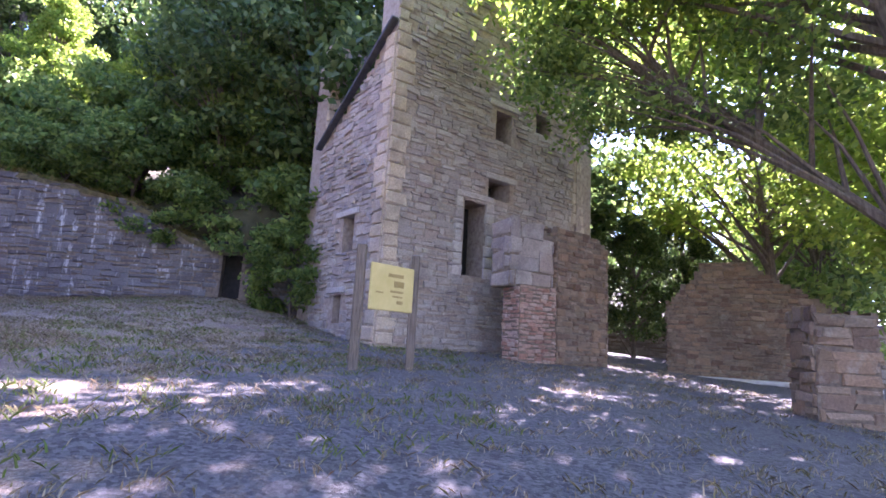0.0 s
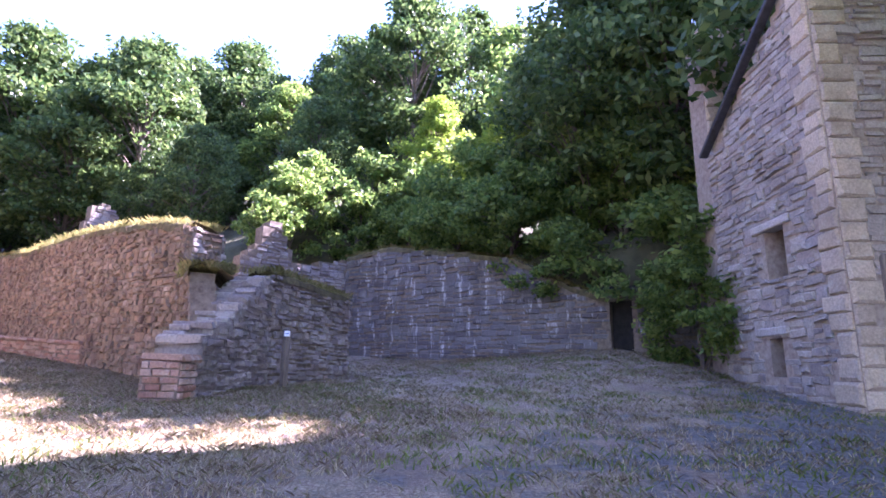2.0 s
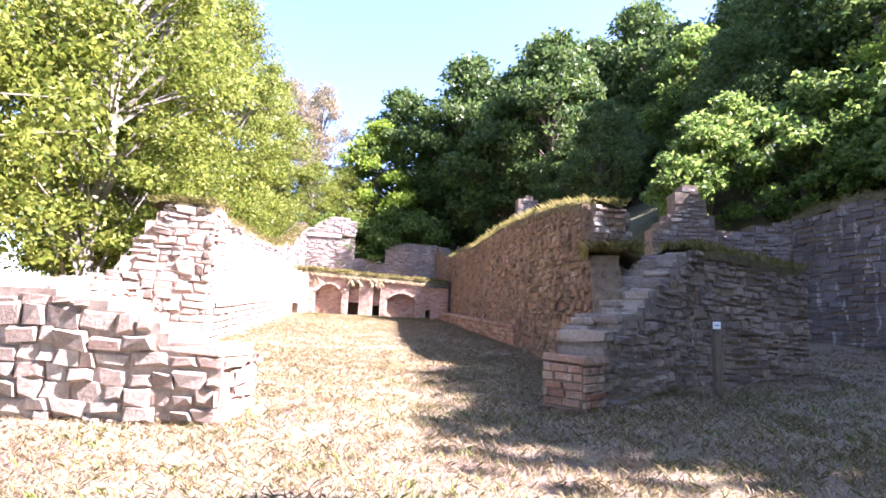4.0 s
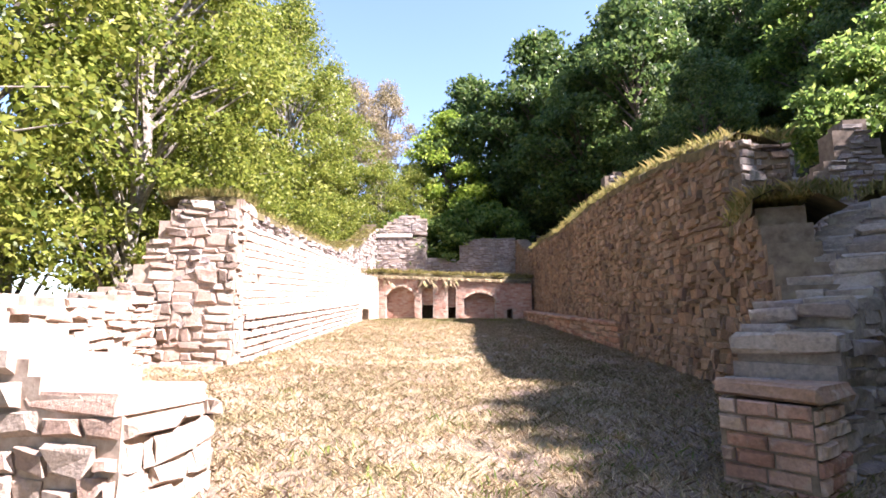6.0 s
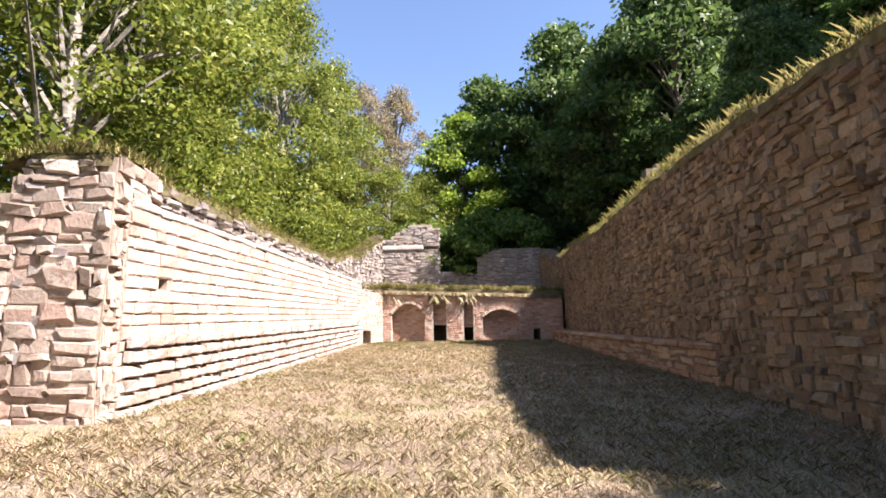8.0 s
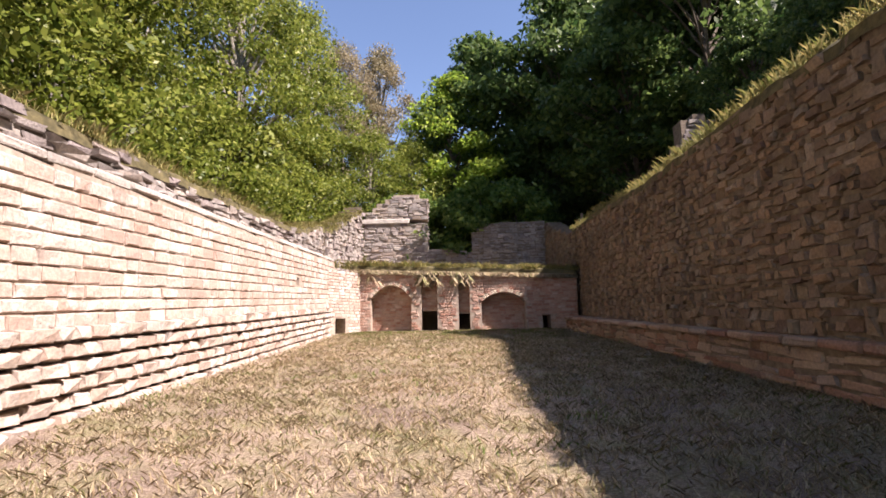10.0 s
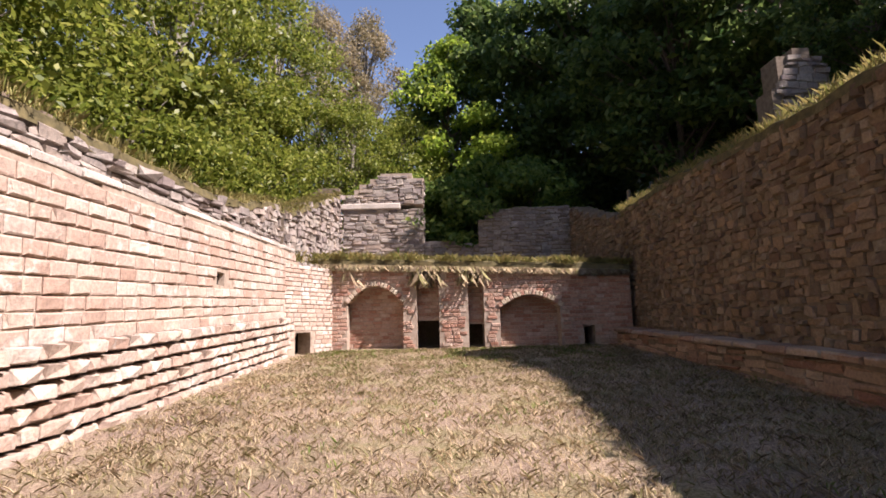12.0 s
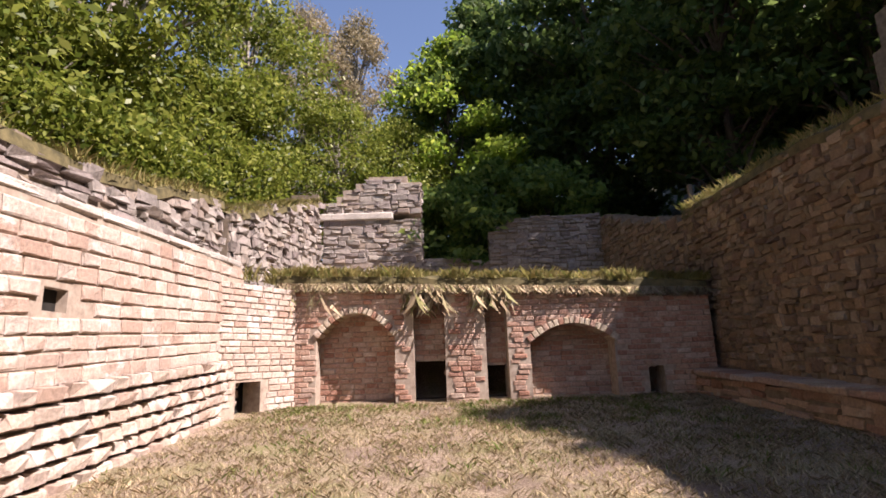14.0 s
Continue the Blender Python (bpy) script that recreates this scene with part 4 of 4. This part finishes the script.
def plant(proto, spots, group, seed):
    rng = random.Random(seed)
    first = True
    for x, y, s in spots:
        m = Matrix.Translation((x, y, ground_z(x, y))) @ Matrix.Rotation(rng.uniform(0, 6.28), 4, "Z")
        k = s * rng.uniform(0.92, 1.08)
        ob = proto if first else copy_thing(proto, m)
        first = False
        ob.matrix_basis = m @ Matrix.Diagonal((k, k, k * rng.uniform(0.92, 1.1), 1))
        tagged(ob, group=group)


oak = tree("oak_tree", "broad dark green woodland tree on the bank", 12, 4.2, 0.18, 120, 140, 0.165, M_LEAF_DARK, M_BARK, 201)
ash = tree("ash_tree", "mid green woodland tree on the bank", 11, 3.6, 0.12, 110, 140, 0.15, M_LEAF_MID, M_BARK, 202)
birch = tree("birch_tree", "tall sunlit birch with yellow green leaves", 15.5, 3.6, 0.10, 130, 220, 0.09, M_LEAF_SUN, M_BIRCH, 203, shape=0.7)
sallow = tree("sallow_tree", "sunlit sallow with pale leaning stems", 9, 3.6, 0.12, 110, 200, 0.085, M_LEAF_SUN, M_BIRCH, 204, lean=(0.12, -0.05))
thin = tree("thinning_birch", "thinning birch with brown leaves", 13.5, 2.6, 0.4, 80, 230, 0.07, M_LEAF_THIN, M_BIRCH, 205)
maple = tree("maple_tree", "bright green young maple catching the sun", 10, 3.0, 0.2, 90, 190, 0.12, M_LEAF_BRIGHT, M_BARK, 206)
shrub = tree("bank_shrub", "dark shrub hanging over the retaining wall", 3.2, 2.2, 0.05, 50, 150, 0.10, M_LEAF_MID, M_BARK, 207)

rng = random.Random(77)
oaks, ashes = [], []
for row_x, n, s in ((16.5, 6, 0.85), (21, 8, 1.0), (27, 9, 1.15), (34, 9, 1.25)):
    for k in range(n):
        y = -3 + 40 * (k + rng.random() * 0.8) / n
        x = row_x + rng.uniform(-1.6, 1.6) - (6.5 if y > 13 else 0)
        if y < 5 and row_x > 22:
            continue
        low = 0.52 if y > 8 and row_x < 22 else 0.88
        (oaks if y > 9 and (k + int(row_x)) % 3 else ashes).append((x, y, s * low))
for k in range(9):
    oaks.append((3.2 + 2.6 * k + rng.uniform(-1, 1), 38 + rng.uniform(-2.5, 4), 1.15 + 0.02 * k))
for k in range(9):
    ashes.append((17 + 3.4 * k + rng.uniform(-1, 1), -19 - 2.2 * k + rng.uniform(-2, 2), 0.95))
for k in range(5):
    ashes.append((30 + 3 * k, -12 - 5 * k, 0.7))
# the two 1.5-scale oaks behind the engine house are added to shade the track
oaks += [(19.0, -5.5, 1.05), (8.8, 31.5, 1.0), (11.2, 28.8, 1.0), (13.5, 33, 1.1), (18.8, -16.0, 0.5), (21.5, -12, 0.65), (15.2, -0.6, 0.95), (15.6, -3.2, 1.07), (15.0, 2.2, 0.8), (17.0, -13.2, 0.45), (18.4, -8.8, 1.5), (22.0, -10.4, 1.5)]
plant(oak, oaks, "trees of the dark wood", 1)
plant(ash, ashes, "trees of the dark wood", 2)
plant(birch, [(-8.2, 14, 1.0), (-9.5, 18.5, 1.05), (-9.0, 21.5, 1.0), (-11.5, 12, 1.1), (-12, 22, 1.15), (-8.3, 27.5, 1.0), (-10, 31, 1.1), (-7.6, 34.5, 0.95), (-13.5, 16.5, 1.2), (-15, 27, 1.2), (-14, 7.5, 1.1), (-16, 0, 1.1), (-18, -8, 1.2)], "birches beside the court", 3)
plant(sallow, [(-8.6, 17, 0.95), (-8.6, 24.5, 0.95), (-10, 8.5, 0.95), (-8.0, 30.0, 0.95), (-9, 26, 1.0), (-12, 3.5, 1.0), (-4.0, 36.0, 0.95), (-6.4, 33.5, 0.9), (-2.4, 39.0, 0.95)], "sallows beside the court", 4)
plant(thin, [(-4.9, 44, 1.25), (-7.2, 42, 1.2)], "thinning birches", 5)
plant(maple, [(0.3, 39, 1.1), (17.2, 6.5, 0.75), (17.5, 11, 0.7)], "bright maples", 6)
plant(shrub, [(13.9, 9.5, 0.8), (13.8, 7.0, 0.9), (13.6, 4.6, 1.0), (13.4, 2.8, 0.9), (13.6, -0.6, 1.1), (12.3, -1.2, 0.75), (13.2, 11.6, 0.9), (9.5, 12.3, 0.8), (7.3, 13, 0.8), (16, 1.5, 1.4), (16, 8, 1.4), (15.0, 5.2, 1.1), (16.2, 3.6, 1.2), (15.3, 2.6, 1.1), (14.8, 1.2, 1.0), (17.5, 3.0, 1.4), (15.4, 10.4, 1.1), (10.6, 12.6, 0.9), (12.0, 13.5, 1.0), (14.6, 12.4, 1.1), (-1.2, 34.5, 1.2), (0.4, 34.0, 1.2), (1.8, 34.5, 1.3), (3.4, 34, 1.4), (-3, 35, 1.1)], "shrubs on the bank", 7)
over = tree("overhanging_tree", "sunlit tree with a branch over the track", 10, 4.5, 0.3, 120, 220, 0.11, M_LEAF_BRIGHT, M_BARK, 208)
plant(over, [(9.0, -19.5, 1.15), (4.0, -19, 1.0)], "trees south of the track", 8)
canopy = tree("canopy_oak", "large oak whose high crown shades the gravel track", 15, 7.5, 0.56, 170, 200, 0.15, M_LEAF_BRIGHT, M_BARK, 210, lean=(0.12, 0.28), shape=0.5)
canopy.matrix_basis = Matrix.Translation((2.6, -13.4, ground_z(2.6, -13.4)))
canopy_c = tree("canopy_maple", "tall sunlit maple standing beyond the small gable", 16, 5.6, 0.34, 130, 170, 0.14, M_LEAF_BRIGHT, M_BARK, 212, lean=(0.0, 0.12), shape=0.5)
canopy_c.matrix_basis = Matrix.Translation((15.5, -18.2, ground_z(15.5, -18.2)))
# this ash stays out of view; added only to shade the gravel
canopy_b = tree("added_shade_ash", "unseen tall ash added behind the track to shade the gravel", 15, 6.5, 0.45, 130, 240, 0.13, M_LEAF_MID, M_BARK, 211, shape=0.5)
canopy_b.matrix_basis = Matrix.Translation((-6.0, -14.5, ground_z(-6, -14.5)))
leaning = tree("leaning_oak", "oak leaning over the track with hanging leafy boughs", 9.5, 3.6, 0.60, 90, 170, 0.085, M_LEAF_MID, M_BARK, 209, lean=(0.75, 0.58), shape=0.5)
leaning.matrix_basis = Matrix.Translation((1.5, -14.2, ground_z(1.5, -14.2)))

# ---- turf on the wall tops ----
def along(a, b, top, count, n, width, seed):
    r = random.Random(seed)
    length, d = line(a, b)
    nn = (d[1], -d[0])
    out = []
    for k in range(n):
        u, w = r.uniform(0, length), r.uniform(-0.05, width)
        out.append((a[0] + d[0] * u - nn[0] * w, a[1] + d[1] * u - nn[1] * w, top(u) - 0.03, count))
    return out


def turf_cap(name, a, b, top, width, seed, thick=0.14):
    length, d = line(a, b)
    nn = (d[1], -d[0])
    n = max(4, int(length / 0.2))
    verts, faces = [], []
    prof_w = ((0.05, -0.08), (0.03, 0.06), (-0.12, thick), (-width * 0.6, thick * 0.9), (-width, -0.05))
    for i in range(n + 1):
        u = length * i / n
        for q, h in prof_w:
            j = 0.06 * noise.noise((u * 2.3, q * 5, seed))
            verts.append((a[0] + d[0] * u + nn[0] * (q + j), a[1] + d[1] * u + nn[1] * (q + j), top(u) + h + 0.07 * noise.noise((u * 1.9, q * 3, seed + 9))))
    m = len(prof_w)
    for i in range(n):
        for k in range(m - 1):
            faces.append((i * m + k, (i + 1) * m + k, (i + 1) * m + k + 1, i * m + k + 1))
    return tagged(raw(name, verts, faces, M_MOSS), "band of turf and roots capping a ruined wall", "turf", kind="structure")


TOPS = [((4.5, 26.4), (3.55, 6.35), rw_top, 0.75, 900), ((-4.05, 9.3), (-4.25, 25.0), lambda u: rub_top(15.7 - u), 1.0, 900),
        (CORNER, RIGHT, lambda u: 2.78 - 0.03 * u, 0.7, 250), (TALL, (3.0, 4.9), lambda u: 2.6, 0.7, 120), ((-3.4, FY), (4.3, FY), lambda u: 3.76 - 0.04 * (u - 3.4), 0.5, 420),
        ((-4.6, 9.25), (-3.65, 9.25), lambda u: 3.68, 0.8, 200), ((-4.2, 25.2), (-4.0, 31.5), lambda u: 5.0 + 0.34 * u, 0.7, 200), ((12.0, 10.9), (13.2, -2.0), rev_top, 0.6, 300)]
for k, (a, b, top, w, n) in enumerate(TOPS):
    turf_cap("turf", a, b, top, w, k)
    tufts("wall_top_grass", "dry yellow green grass on a ruined wall top", along(a, b, lambda u, t=top: t(u) + 0.1, 22, n, w, k), M_TURF, 0.15, 0.10, 300 + k, 1.0, 0.004)
tufts("hanging_grass", "dry grass hanging over the furnace front", [(x, FY - 0.06, 3.7 - 0.04 * x, 40) for x in np.linspace(-3.3, 4.2, 120)], M_DRY, -0.16, 0.10, 400, 1.2, 0.0022)
tufts("hanging_straw", "straw hanging in the flue gaps", [(x, FY - 0.05, 3.66, 26) for x in (-1.05, -0.92, -0.78, -0.6, 0.12, 0.24, 0.42, 0.6, -2.7, -3.2, -3.35)], M_DRY, -0.45, 0.13, 401, 0.9, 0.0022)
weeds = random.Random(31)
clumps = []
for k in range(150):
    x = weeds.uniform(-4.0, 4.2)
    if x < -2.4 or noise.noise((x * 1.4, 3, 8)) > -0.15:
        clumps.append((x, FY + weeds.uniform(0.0, 0.9), 3.78 - 0.04 * x, 30))
tufts("terrace_weeds", "straggling dry weeds along the terrace edge", clumps, M_TURF, 0.26, 0.12, 402, 0.8, 0.0035)

# ---- ground cover ----
r = random.Random(5)
spots, greens = [], []
for k in range(17000):
    x, y = r.uniform(-5.5, 4.3), r.uniform(-1, 25.4)
    if -3.5 < x < 3.8 or y < 8:
        spots.append((x, y, ground_z(x, y), 11))
for k in range(16000):
    x, y = r.uniform(-8, 13), r.uniform(-12, 9)
    d = noise.noise((x * 0.5, y * 0.5, 2)) + 0.12 * (y + 2)
    if d > -0.1 or r.random() < 0.25:
        spots.append((x, y, ground_z(x, y), 11))
for k in range(900):
    x, y = r.uniform(-5, 12), r.uniform(-6, 25)
    if noise.noise((x * 0.7, y * 0.7, 7)) > 0.05:
        greens.append((x, y, ground_z(x, y), 14))
for k in range(1500):
    x, y = r.uniform(-3, 12), r.uniform(-6, 4.5)
    if noise.noise((x * 0.45, y * 0.6, 12)) > -0.1:
        greens.append((x, y, ground_z(x, y), 10))
for k in range(420):
    x, y = r.uniform(-3.2, 3.3), 25.3 - abs(r.gauss(0, 2.2))
    if y > 24.6 or noise.noise((x * 1.1, y * 1.1, 5)) > 0.0:
        greens.append((x, y, ground_z(x, y), 14))
tufts("dry_grass", "short dry straw coloured grass over the ground", spots, M_DRY, 0.05, 0.13, 410, 2.0, 0.0036)
tufts("green_weeds", "patches of low green weeds in the dry grass", greens, M_GREEN, 0.06, 0.17, 411, 1.5, 0.005)


# ---- single stones and bricks ----
for owner, piece, mat, k, m in LATE:
    s = new(piece, stone_mesh(mat, k))
    s.parent = owner
    s.matrix_basis = m
